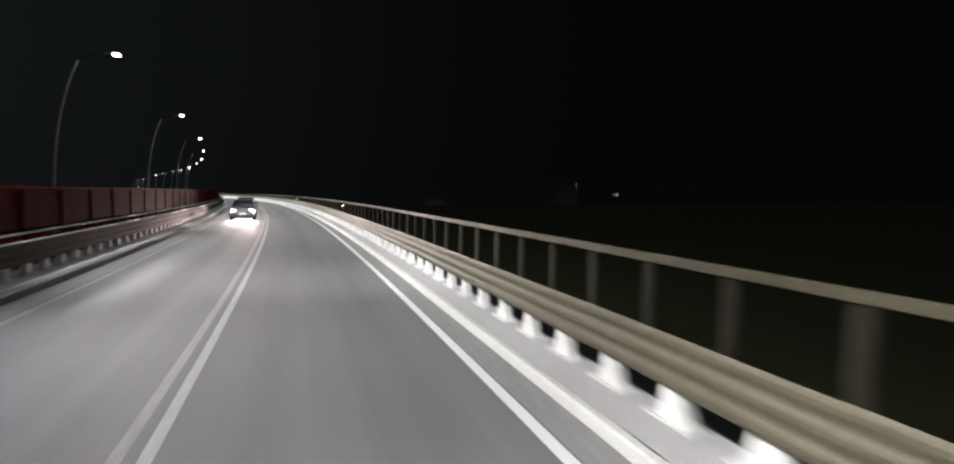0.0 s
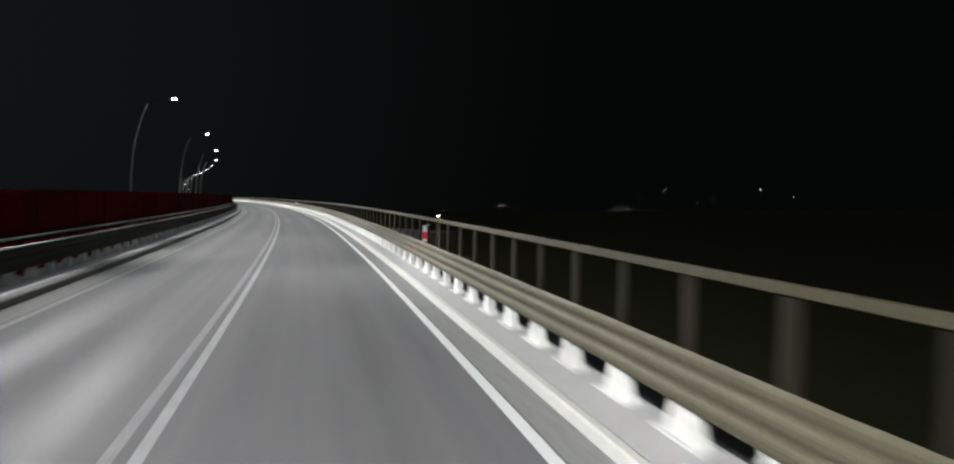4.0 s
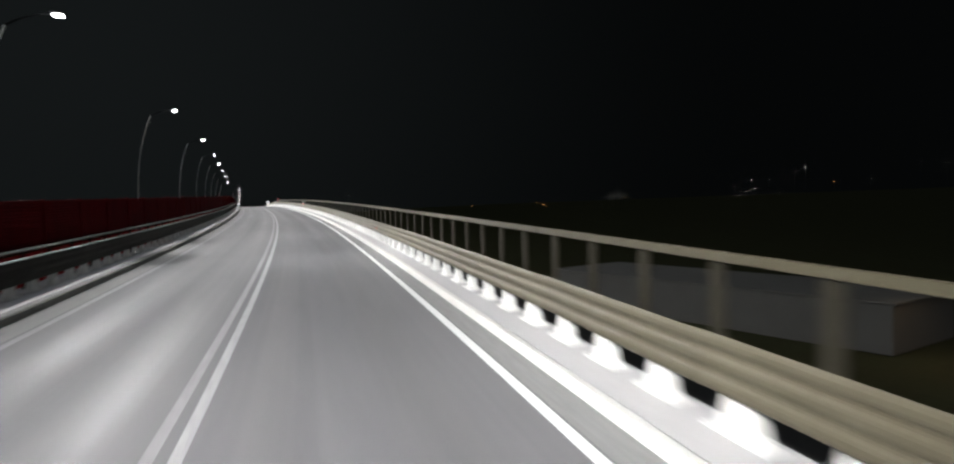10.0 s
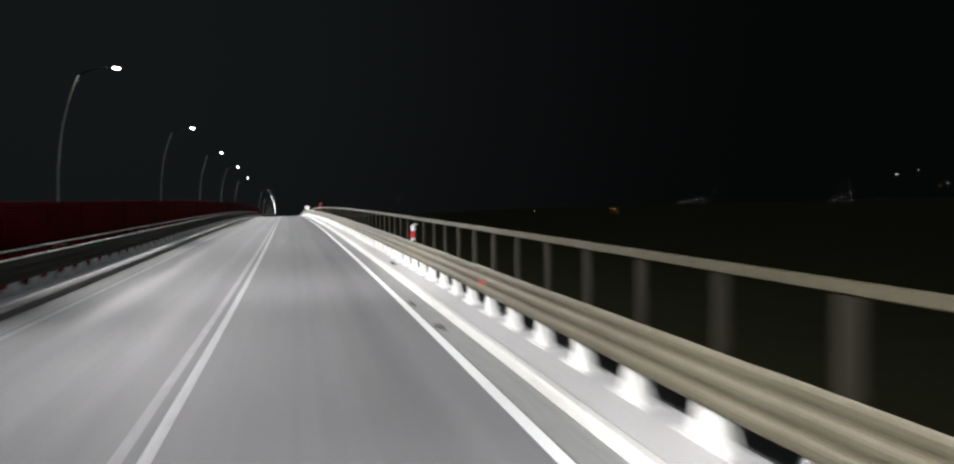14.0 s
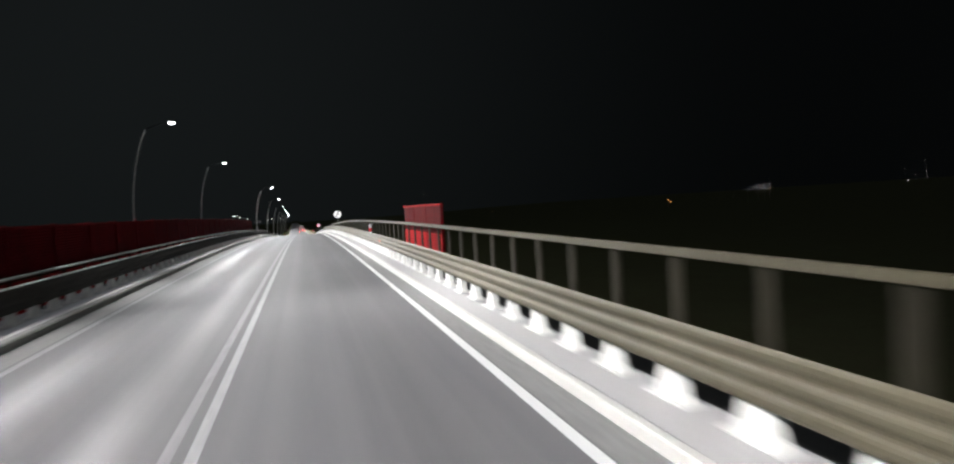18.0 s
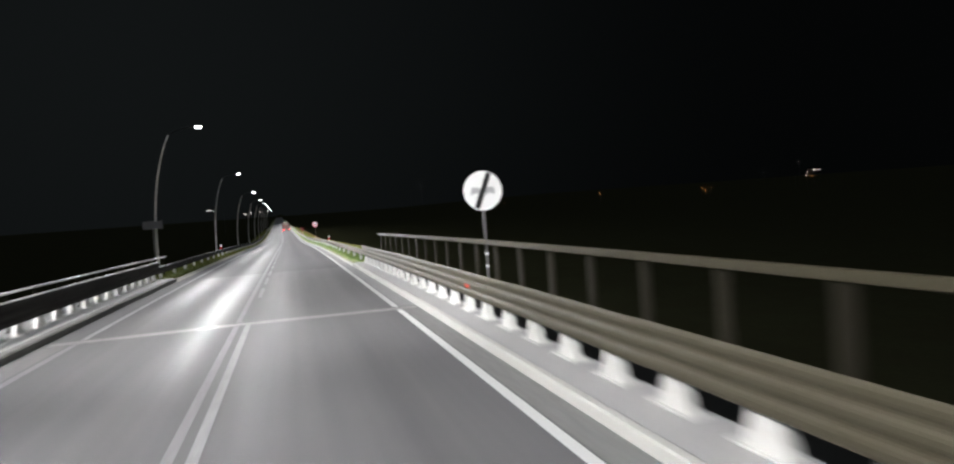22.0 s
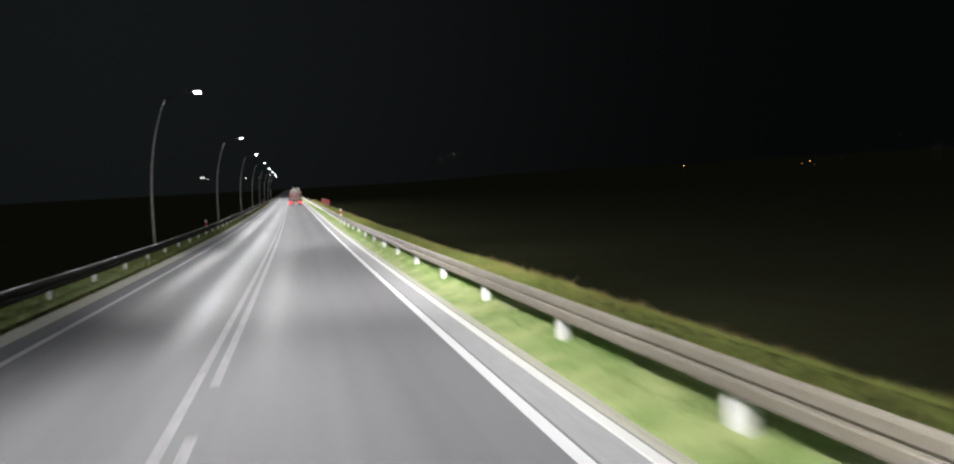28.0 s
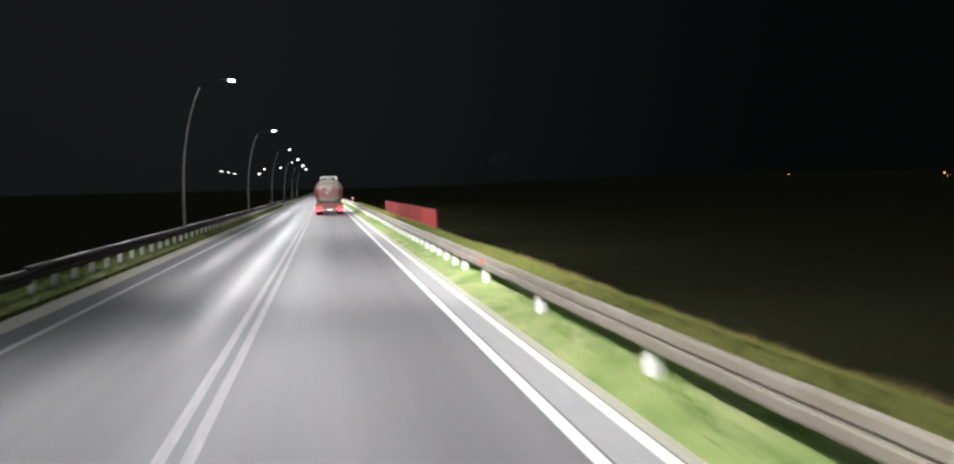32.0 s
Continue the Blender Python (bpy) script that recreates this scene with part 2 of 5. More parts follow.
# shade of the left rails, put into a darker copy of the rail steel
SHADERAIL = material("rail_in_painted_shade", (0.034, 0.032, 0.028), 0.7, 0.1, spec=0.1, bump=0.1, bump_scale=12, vary=0.1,
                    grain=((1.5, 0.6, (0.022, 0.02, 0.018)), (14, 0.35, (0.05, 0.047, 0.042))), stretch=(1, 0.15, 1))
OLDSTEEL = material("weathered_rail", (0.165, 0.148, 0.115), 0.7, 0.2, spec=0.2, bump=0.1, bump_scale=12, vary=0.1,
                    grain=((1.5, 0.6, (0.15, 0.135, 0.11)), (14, 0.35, (0.25, 0.23, 0.2)), (5, 0.25, (0.14, 0.115, 0.085))),
                    stretch=(1, 0.15, 1))
POSTS = material("pale_post", (0.84, 0.84, 0.82), 0.5, 0.0, bump=0.1,
                 grain=((6, 0.4, (0.55, 0.54, 0.5)), (40, 0.3, (0.45, 0.42, 0.37))), vary=0.07)
RAILPAINT = material("olive_rail_paint", (0.056, 0.049, 0.027), 0.6, 0.1, spec=0.3, bump=0.1, vary=0.06,
                     grain=((2, 0.5, (0.066, 0.06, 0.037)), (18, 0.3, (0.11, 0.1, 0.068))))
RAILPOST = material("dark_olive_post_paint", (0.025, 0.0225, 0.016), 0.8, 0.0, spec=0.04, vary=0.1, grain=((4, 0.5, (0.022, 0.02, 0.015)),))
REDPANEL = material("red_panel", (0.32, 0.006, 0.009), 0.7, 0.0, spec=0.02, bump=0.08, bump_scale=10, vary=0.1,
                    grain=((1.2, 0.5, (0.23, 0.005, 0.008)), (20, 0.2, (0.2, 0.01, 0.01))))
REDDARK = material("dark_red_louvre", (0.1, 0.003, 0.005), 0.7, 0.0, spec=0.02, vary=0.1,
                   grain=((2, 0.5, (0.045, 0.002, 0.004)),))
OLDPOLE = material("weathered_sign_post", (0.16, 0.16, 0.15), 0.6, 0.2, bump=0.05, grain=((3, 0.5, (0.1, 0.1, 0.095)), (20, 0.3, (0.22, 0.21, 0.2))))
POLE = material("galvanised_pole", (0.66, 0.65, 0.61), 0.5, 0.2, bump=0.05,
                grain=((3, 0.5, (0.42, 0.41, 0.38)),))
DARK = material("dark_metal", (0.03, 0.031, 0.034), 0.5, 0.3, grain=((8, 0.4, (0.05, 0.05, 0.05)),))
RUBBER = material("black_rubber", (0.018, 0.018, 0.018), 0.8, bump=0.2, grain=((20, 0.4, (0.03, 0.03, 0.03)),))
WHITE = material("white_enamel", (0.8, 0.8, 0.79), 0.35, grain=((5, 0.15, (0.68, 0.68, 0.66)),))
SIGNWHITE = material("white_sheeting", (0.85, 0.85, 0.84), 0.4, grain=((9, 0.12, (0.75, 0.75, 0.73)),))
SIGNRED = material("red_sheeting", (0.62, 0.02, 0.025), 0.4, grain=((9, 0.2, (0.5, 0.02, 0.02)),))
SIGNBLACK = material("black_sheeting", (0.02, 0.02, 0.02), 0.5)
SIGNGREY = material("grey_sheeting", (0.42, 0.42, 0.43), 0.5)
REFLECT = material("red_reflector", (0.95, 0.07, 0.045), 0.2, grain=((60, 0.3, (0.95, 0.2, 0.09)),))
GROUND = material("earth_and_turf", (0.026, 0.026, 0.015), 0.95, bump=0.7, bump_scale=3, spec=0.0,
                  grain=((0.25, 0.6, (0.022, 0.017, 0.011)), (2.5, 0.5, (0.013, 0.016, 0.008)), (20, 0.5, (0.025, 0.028, 0.013))))
BLADE = material("grass_blade", (0.34, 0.44, 0.16), 0.7, spec=0.2, grain=((0.35, 0.8, (0.52, 0.53, 0.27)), (1.1, 0.9, (0.13, 0.26, 0.06)), (5, 0.6, (0.13, 0.22, 0.05))))
PALEBLADE = material("pale_dry_blade", (0.45, 0.45, 0.24), 0.7, spec=0.2, grain=((0.4, 0.7, (0.34, 0.42, 0.16)), (2.2, 0.6, (0.55, 0.5, 0.32)), (7, 0.5, (0.26, 0.32, 0.1))))
# verge grass darkened in its colour where little light falls
DIMBLADE = material("dim_grass_blade", (0.19, 0.22, 0.06), 0.8, spec=0.1, grain=((0.3, 0.6, (0.27, 0.23, 0.085)), (1.5, 0.5, (0.1, 0.14, 0.03)), (6, 0.5, (0.12, 0.14, 0.035))))
DRYBLADE = material("dry_grass_blade", (0.24, 0.16, 0.065), 0.8, spec=0.1, grain=((0.6, 0.6, (0.17, 0.15, 0.055)),))
TURF = material("mown_turf", (0.27, 0.33, 0.13), 0.9, uv=True, spec=0.1, bump=0.8, bump_scale=18,
                grain=((0.3, 0.8, (0.44, 0.44, 0.23)), (1.1, 0.9, (0.1, 0.18, 0.045)), (40, 0.4, (0.12, 0.16, 0.035))))
GLASS = material("dark_glass", (0.012, 0.014, 0.016), 0.08, spec=0.7)
CHROME = material("chrome", (0.6, 0.6, 0.6), 0.18, 1.0)
SILVER = material("silver_car_paint", (0.2, 0.2, 0.2), 0.3, 0.4, coat=0.6, grain=((2, 0.2, (0.16, 0.16, 0.16)),))
NAVY = material("dark_blue_car_paint", (0.03, 0.035, 0.05), 0.3, 0.3, coat=0.6, grain=((2, 0.2, (0.04, 0.04, 0.05)),))
# both tank paints are darkened to hold the lorry's unlit tail
MAROON = material("maroon_tank_paint", (0.08, 0.012, 0.014), 0.4, grain=((1.5, 0.4, (0.09, 0.012, 0.015)), (12, 0.3, (0.16, 0.035, 0.035))))
CREAM = material("cream_tank_paint", (0.12, 0.108, 0.09), 0.45, grain=((1.2, 0.5, (0.09, 0.08, 0.068)), (14, 0.3, (0.14, 0.125, 0.1))))
SHEDROOF = material("pale_shed_roof", (0.68, 0.64, 0.58), 0.8, grain=((1, 0.5, (0.55, 0.5, 0.44)), (8, 0.4, (0.3, 0.28, 0.25))))
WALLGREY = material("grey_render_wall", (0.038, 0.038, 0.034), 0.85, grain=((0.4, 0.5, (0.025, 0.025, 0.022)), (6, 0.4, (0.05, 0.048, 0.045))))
LENS = glow("lamp_lens", (0.95, 1.0, 0.98), 30)
HEADLENS = glow("headlamp_lens", (1.0, 0.97, 0.96), 90)
TAIL = glow("tail_lamp_lens", (1.0, 0.03, 0.04), 13)
AMBER = glow("amber_marker_lens", (1.0, 0.28, 0.08), 0.7)
FARWHITE = glow("far_white_lamp", (1.0, 0.95, 0.85), 10)
FARWARM = glow("far_warm_lamp", (1.0, 0.42, 0.12), 6)

# ================= mesh helpers =================


def mesh_of(name, verts, faces, mat, uvs=None, smooth=False):
    me = bpy.data.meshes.new(name)
    me.from_pydata([tuple(map(float, v)) for v in verts], [], faces)
    for m in (mat if isinstance(mat, (list, tuple)) else (mat,)):
        me.materials.append(m)
    if uvs is not None:
        layer = me.uv_layers.new(name="UVMap")
        loops = np.empty(len(me.loops), np.int32)
        me.loops.foreach_get("vertex_index", loops)
        layer.data.foreach_set("uv", np.asarray(uvs, np.float32)[loops].ravel())
    if smooth:
        me.polygons.foreach_set("use_smooth", [True] * len(me.polygons))
    me.update()
    return me


def data_of(name, bm, mat, smooth=False):
    me = bpy.data.meshes.new(name)
    bm.to_mesh(me)
    bm.free()
    for m in (mat if isinstance(mat, (list, tuple)) else (mat,)):
        me.materials.append(m)
    if smooth:
        me.polygons.foreach_set("use_smooth", [True] * len(me.polygons))
    return me


def part(name, data, mat, parent, label="", m=None, smooth=False):
    """One mesh object under a thing or a part; data is a bmesh or a finished mesh."""
    me = data if isinstance(data, bpy.types.Mesh) else data_of(name, data, mat, smooth)
    ob = new(name, me)
    ob.parent = parent
    if m is not None:
        ob.matrix_basis = m
    if label:
        tagged(ob, label)
    return ob


def thing(name, label, category, group="", m=None, kind=""):
    ob = new(name)
    ob.empty_display_size = 0.2
    if m is not None:
        ob.matrix_basis = m
    return tagged(ob, label, category, group, kind)


def box(bm, size, at=(0, 0, 0), bevel=0.0, rot=None):
    m = Matrix.Translation(at) @ (rot if rot is not None else Matrix()) @ Matrix.Diagonal((*size, 1))
    vs = bmesh.ops.create_cube(bm, size=1, matrix=m)["verts"]
    if bevel:
        es = list({e for v in vs for e in v.link_edges})
        bmesh.ops.bevel(bm, geom=es, offset=bevel, segments=1, affect="EDGES", profile=0.5)
    return bm


def rod(bm, a, b, r0, r1=None, seg=10):
    a, b = Vector(a), Vector(b)
    d = b - a
    m = Matrix.Translation((a + b) / 2) @ d.to_track_quat("Z", "Y").to_matrix().to_4x4()
    bmesh.ops.create_cone(bm, cap_ends=True, segments=seg, radius1=r0, radius2=r0 if r1 is None else r1,
                          depth=d.length, matrix=m)
    return bm


def tube(points, radii, seg=10):
    """A smooth pipe through points."""
    pts = [Vector(p) for p in points]
    verts, faces = [], []
    for i, p in enumerate(pts):
        d = (pts[min(i + 1, len(pts) - 1)] - pts[max(i - 1, 0)]).normalized()
        q = d.to_track_quat("Z", "Y")
        for k in range(seg):
            a = 2 * math.pi * k / seg
            verts.append(p + q @ Vector((radii[i] * math.cos(a), radii[i] * math.sin(a), 0)))
    for i in range(len(pts) - 1):
        for k in range(seg):
            a, b = i * seg + k, i * seg + (k + 1) % seg
            faces.append((a, b, b + seg, a + seg))
    faces.append(tuple(range(seg - 1, -1, -1)))
    faces.append(tuple(range((len(pts) - 1) * seg, len(pts) * seg)))
    return verts, faces


def pull_in(s):
    """How far the right-hand edge of the land road draws towards the middle beyond the bridge head."""
    x = np.clip((np.asarray(s, float) - 560) / 50, 0, 1)
    return -0.13 * x * x * (3 - 2 * x)


def ribbon(name, s0, s1, step, profile, mat, closed=False, lift=0.0, drift=None):
    """A strip that follows the road; profile holds (u, z) points from left to right. Returns a mesh in world coordinates."""
    n = max(2, int(math.ceil((s1 - s0) / step)) + 1)
    ss = np.linspace(s0, s1, n)
    k = len(profile)
    off = drift(ss) if drift else 0 * ss
    verts = np.concatenate([place(ss, u + off, z + lift)[:, None] for u, z in profile], 1).reshape(-1, 3)
    run = np.concatenate([[0], np.cumsum([math.hypot(profile[i + 1][0] - profile[i][0], profile[i + 1][1] - profile[i][1])
                                          for i in range(k - 1)])])
    uvs = np.stack([np.repeat(ss, k), np.tile(run + profile[0][0], n)], -1)
    faces = []
    for i in range(n - 1):
        for j in range(k if closed else k - 1):
            a, b = i * k + j, i * k + (j + 1) % k
            faces.append((a, b, b + k, a + k))
    if closed:
        faces.append(tuple(range(k)))
        faces.append(tuple(range((n - 1) * k, n * k))[::-1])
    return mesh_of(name, verts, faces, mat, uvs)


def setting(name, me, label, category):
    return tagged(new(name, me), label, category, kind="structure")


# ================= road, deck, ground =================
BRIDGE_END = 528.5


def ground_z(s, u):
    """Height of the land: low under the bridge, an embankment under the road beyond it, a hill far to the right."""
    zr = np.interp(s, _S, _Z)
    low = np.minimum(-7.0, zr - 4.5)
    edge = np.clip((np.abs(u) - 4.15) / 0.35, 0, 1)
    hump = 0.09 * np.clip((np.abs(u) - 4.5) / 0.4, 0, 1)
    bank = np.maximum(low, zr - 0.25 + 0.29 * edge + hump - np.maximum(0, np.abs(u) - 6.6) * 0.55)
    t = np.clip((s - 512) / 14, 0, 1)
    z = low + (bank - low) * t * t * (3 - 2 * t)
    hill = np.clip((u - 250) / 700, 0, 1)
    return z + 15 * hill * hill * (3 - 2 * hill)


us = np.array([-1000, -600, -350, -200, -120, -80, -55, -40, -30, -22, -17, -13, -10.5, -9, -7.6, -6.6, -5.6, -4.9, -4.5, -4.15, 0, 4.15, 4.5, 4.9, 5.6, 6.6, 7.6, 9, 10.5,
               13, 17, 22, 30, 40, 55, 80, 120, 180, 260, 380, 520, 700, 950, 1400, 2200, 3400.0])
ss = np.concatenate([np.arange(-450, 480, 15.0), np.arange(480, 560, 4.0), np.arange(560, 1000, 10.0), np.arange(1000, 2900, 60.0)])
SG, UG = np.meshgrid(ss, us, indexing="ij")
ZG = ground_z(SG, UG) + 0.12 * np.sin(SG * 0.21 + UG * 0.13) * np.clip((np.abs(UG) - 7) / 6, 0, 1)
P3 = place(SG.ravel(), UG.ravel(), 0.0)
P3[:, 2] = ZG.ravel()
nu = len(us)
gfaces = [(i * nu + j, i * nu + j + 1, (i + 1) * nu + j + 1, (i + 1) * nu + j) for i in range(len(ss) - 1) for j in range(nu - 1)]
setting("ground", mesh_of("ground", P3, gfaces, GROUND, smooth=True), "dark rough turf and bare earth falling away from the road", "ground")

setting("road", ribbon("road", -120, BRIDGE_END, 5, [(-4.05, 0), (-2, 0.012), (0, 0.02), (2, 0.012), (4.0, 0)], ASPHALT),
        "grey worn asphalt two-lane carriageway across the bridge", "road")
setting("road", ribbon("road_land", BRIDGE_END, 1600, 5, [(-3.95, -0.005), (-2, 0.01), (0, 0.02), (2, 0.01), (4.1, 0.0)], LANDASPHALT),
        "grey worn asphalt two-lane carriageway beyond the bridge", "road")


def marking(u0, u1, s0, s1, mat, name="road_marking", label="white painted solid line on the asphalt", drift=None):
    z = lambda u: 0.02 * (1 - abs(u) / 4.05) + 0.005
    n = 1 if u1 - u0 < 0.6 else 12
    prof = [(u0 + (u1 - u0) * i / n, z(u0 + (u1 - u0) * i / n)) for i in range(n + 1)]
    return setting(name, ribbon(name, s0, s1, 4, prof, mat, drift=drift), label, "road marking")


marking(3.43, 3.57, -120, 510.2, PAINT)
marking(3.43, 3.57, 510.8, 1600, LANDPAINT, drift=pull_in)
marking(-3.39, -3.25, -120, 510.2, FADEDPAINT, label="faded white edge line on the asphalt")
marking(-3.39, -3.25, 510.8, 1600, WORNPAINT)
marking(-0.18, -0.06, -120, 510.2, FADEDPAINT, label="faded white centre line on the asphalt")
marking(-0.18, -0.06, 510.8, 1600, WORNLANDPAINT)
marking(0.06, 0.18, -120, 510.2, WORNPAINT)
marking(0.06, 0.18, 624.2, 1600, WORNLANDPAINT)
for k in range(21):
    a = 516.4 + 5.12 * k
    marking(0.06, 0.18, a, a + 3.45, WORNLANDPAINT, label="short white painted dash beside the centre line")
# light strip over the expansion joint
JOINT = material("joint_strip", (0.3, 0.295, 0.28), 0.6, uv=True, grain=((3, 0.5, (0.17, 0.165, 0.16)), (20, 0.4, (0.4, 0.39, 0.37))))
jz = lambda u: 0.02 * (1 - abs(u) / 4.05) + 0.006
setting("expansion_joint", ribbon("expansion_joint", 510.3, 510.65, 0.35, [(-3.9 + 7.85 * i / 12, jz(-3.9 + 7.85 * i / 12)) for i in range(13)], JOINT),
        "pale worn expansion joint across the bridge road", "expansion joint")

# kerbs, walkways and outer beams on the bridge
setting("kerb", ribbon("kerb", -120, BRIDGE_END, 4, [(3.995, -0.02), (4.005, 0.12), (4.02, 0.14), (4.105, 0.142), (4.12, 0.13), (4.12, -0.02)], KERB),
        "pale concrete kerb along the bridge walkway", "kerb")
# left kerb concrete with its shade mixed into a darker grey
SHADEKERB = material("shaded_kerb_concrete", (0.2, 0.2, 0.185), 0.85, uv=True, bump=0.2, bump_scale=30,
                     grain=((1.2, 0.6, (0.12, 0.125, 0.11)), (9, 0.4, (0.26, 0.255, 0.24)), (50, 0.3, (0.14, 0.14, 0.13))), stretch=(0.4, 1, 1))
setting("kerb", ribbon("kerb_left", -120, BRIDGE_END, 4, [(-4.24, -0.02), (-4.24, 0.175), (-4.07, 0.17), (-4.03, 0.14), (-4.015, -0.02)], SHADEKERB),
        "grey concrete kerb, its shade painted in, below the barrier", "kerb")
setting("pavement", ribbon("walkway", -120, BRIDGE_END + 0.4, 5, [(4.125, 0.136), (4.86, 0.145)], DECK),
        "light grey concrete strip carrying the guard rail posts", "pavement")
# added trough, painted black to draw the shadow behind the posts
GAPSHADE = material("painted_gap_shade", (0.03, 0.03, 0.028), 0.9, uv=True, bump=0.3, bump_scale=20, grain=((2, 0.5, (0.02, 0.02, 0.019)), (15, 0.4, (0.045, 0.043, 0.04))))
setting("drain_channel", ribbon("drain_channel", -120, BRIDGE_END + 0.4, 5, [(4.86, 0.145), (4.88, 0.13), (4.9, -0.14), (5.82, -0.14), (5.84, 0.15)], GAPSHADE),
        "added dark trough drawn for the shadow behind the guard rail", "drain")
setting("pavement", ribbon("deck_edge", -120, BRIDGE_END + 0.4, 5, [(5.84, 0.15), (6.35, 0.16), (6.5, 0.16), (6.5, -0.9), (6.2, -0.9), (6.2, -0.35)], DECK),
        "light grey concrete edge beam under the bridge railing", "pavement")
setting("pavement", ribbon("walkway_left", -120, BRIDGE_END + 0.4, 5, [(-5.6, -0.35), (-5.6, -0.9), (-6.0, -0.9), (-6.0, 0.17), (-4.25, 0.16)], DECK),
        "light grey concrete strip behind the shaded barrier", "pavement")
setting("railing_footing", ribbon("railing_footing", BRIDGE_END + 0.4, 533.7, 2, [(5.7, -0.3), (5.7, 0.16), (6.35, 0.16), (6.35, -0.3)], DECK),
        "concrete footing under the end of the railing", "footing")
setting("railing_footing", ribbon("railing_footing_left", BRIDGE_END + 0.4, 533.7, 2, [(-5.5, -0.3), (-5.5, 0.0), (-5.0, 0.0), (-5.0, -0.3)], DECK),
        "concrete footing under the end of the railing", "footing")
setting("bridge_deck", ribbon("bridge_deck", -120, BRIDGE_END - 1, 10, [(-6.6, -0.4), (-6.2, -1.3), (-3, -2.2), (3, -2.2), (6.2, -1.3), (6.6, -0.4)], DECK, closed=False),
        "grey concrete underside of the bridge deck", "bridge")
GUTTER = material("dusty_gutter", (0.25, 0.246, 0.242), 0.85, uv=True, bump=0.4, bump_scale=40, spec=0.1,
                  grain=((1.5, 0.6, (0.2, 0.198, 0.196)), (12, 0.5, (0.3, 0.295, 0.285)), (60, 0.4, (0.16, 0.16, 0.16))), stretch=(0.15, 1, 1))
setting("gutter", ribbon("gutter", -120, 510.2, 5, [(-4.02, 0.004), (-3.75, 0.0065), (-3.46, 0.0075)], GUTTER),
        "pale dusty gutter strip between edge line and kerb", "gutter")
# right-hand road edge painted paler for the headlights falling on it
EDGELIT = material("headlit_asphalt_edge", (0.25, 0.249, 0.246), 0.85, uv=True, bump=0.1, bump_scale=40, spec=0.05,
                    grain=((1.5, 0.6, (0.23, 0.228, 0.226)), (12, 0.5, (0.33, 0.326, 0.32)), (60, 0.3, (0.2, 0.2, 0.2))), stretch=(0.15, 1, 1))
setting("gutter", ribbon("gutter_right", -120, 510.2, 5, [(3.6, 0.0075), (3.8, 0.0065), (3.99, 0.005)], EDGELIT),
        "asphalt strip painted pale as headlit, between edge line and kerb", "gutter")
# the same headlight paleness in the colour of the land road's edge
LANDLIT = material("headlit_land_edge", (0.31, 0.31, 0.312), 0.85, uv=True, bump=0.1, bump_scale=40, spec=0.05,
                    grain=((1.5, 0.6, (0.28, 0.28, 0.282)), (12, 0.5, (0.38, 0.378, 0.375)), (60, 0.3, (0.24, 0.24, 0.24))), stretch=(0.15, 1, 1))
setting("gutter", ribbon("gutter_land", 510.8, 1200, 5, [(3.6, 0.0075), (3.8, 0.0068), (3.975, 0.0062)], LANDLIT, drift=pull_in),
        "asphalt strip painted pale as headlit, outside the edge line", "gutter")
# land: flush white edge strip and gravel shoulders
STRIP = material("edge_strip_concrete", (0.62, 0.615, 0.6), 0.8, uv=True, bump=0.3, bump_scale=30,
                 grain=((0.8, 0.6, (0.5, 0.495, 0.48)), (9, 0.5, (0.68, 0.67, 0.65)), (40, 0.4, (0.42, 0.42, 0.4))), stretch=(0.4, 1, 1))
setting("edge_strip", ribbon("edge_strip", BRIDGE_END, 1600, 5, [(3.98, 0.004), (4.0, 0.012), (4.11, 0.012), (4.13, -0.04)], STRIP, drift=pull_in),
        "narrow whitish concrete edge strip beside the asphalt", "kerb")
setting("shoulder", ribbon("shoulder", BRIDGE_END, 1600, 5, [(4.115, -0.004), (4.2, 0.008), (4.34, 0.0), (4.5, -0.1)], GRAVEL, drift=pull_in),
        "narrow gravel shoulder between road and grass", "shoulder")
setting("shoulder", ribbon("shoulder_left", BRIDGE_END, 1600, 5, [(-4.6, -0.1), (-4.45, 0.01), (-4.2, 0.01), (-3.94, -0.004)], GRAVEL),
        "gravel shoulder between road and grass verge", "shoulder")

# turf of the mown verges, on the bank
setting("verge", ribbon("verge", BRIDGE_END, 1200, 5, [(4.22, -0.05), (4.32, 0.022), (4.55, 0.066), (4.9, 0.142), (5.63, 0.142), (5.68, 0.07)], TURF, drift=pull_in),
        "short bright green turf under the guard rail", "verge")
setting("verge", ribbon("verge_left", BRIDGE_END, 1200, 5, [(-5.65, 0.07), (-5.6, 0.142), (-4.9, 0.142), (-4.6, 0.07), (-4.5, -0.03)], TURF),
        "short green turf behind the gravel shoulder", "verge")

# ================= street lamps =================
# local: the pole stands at the origin, the arm reaches to +x over the road


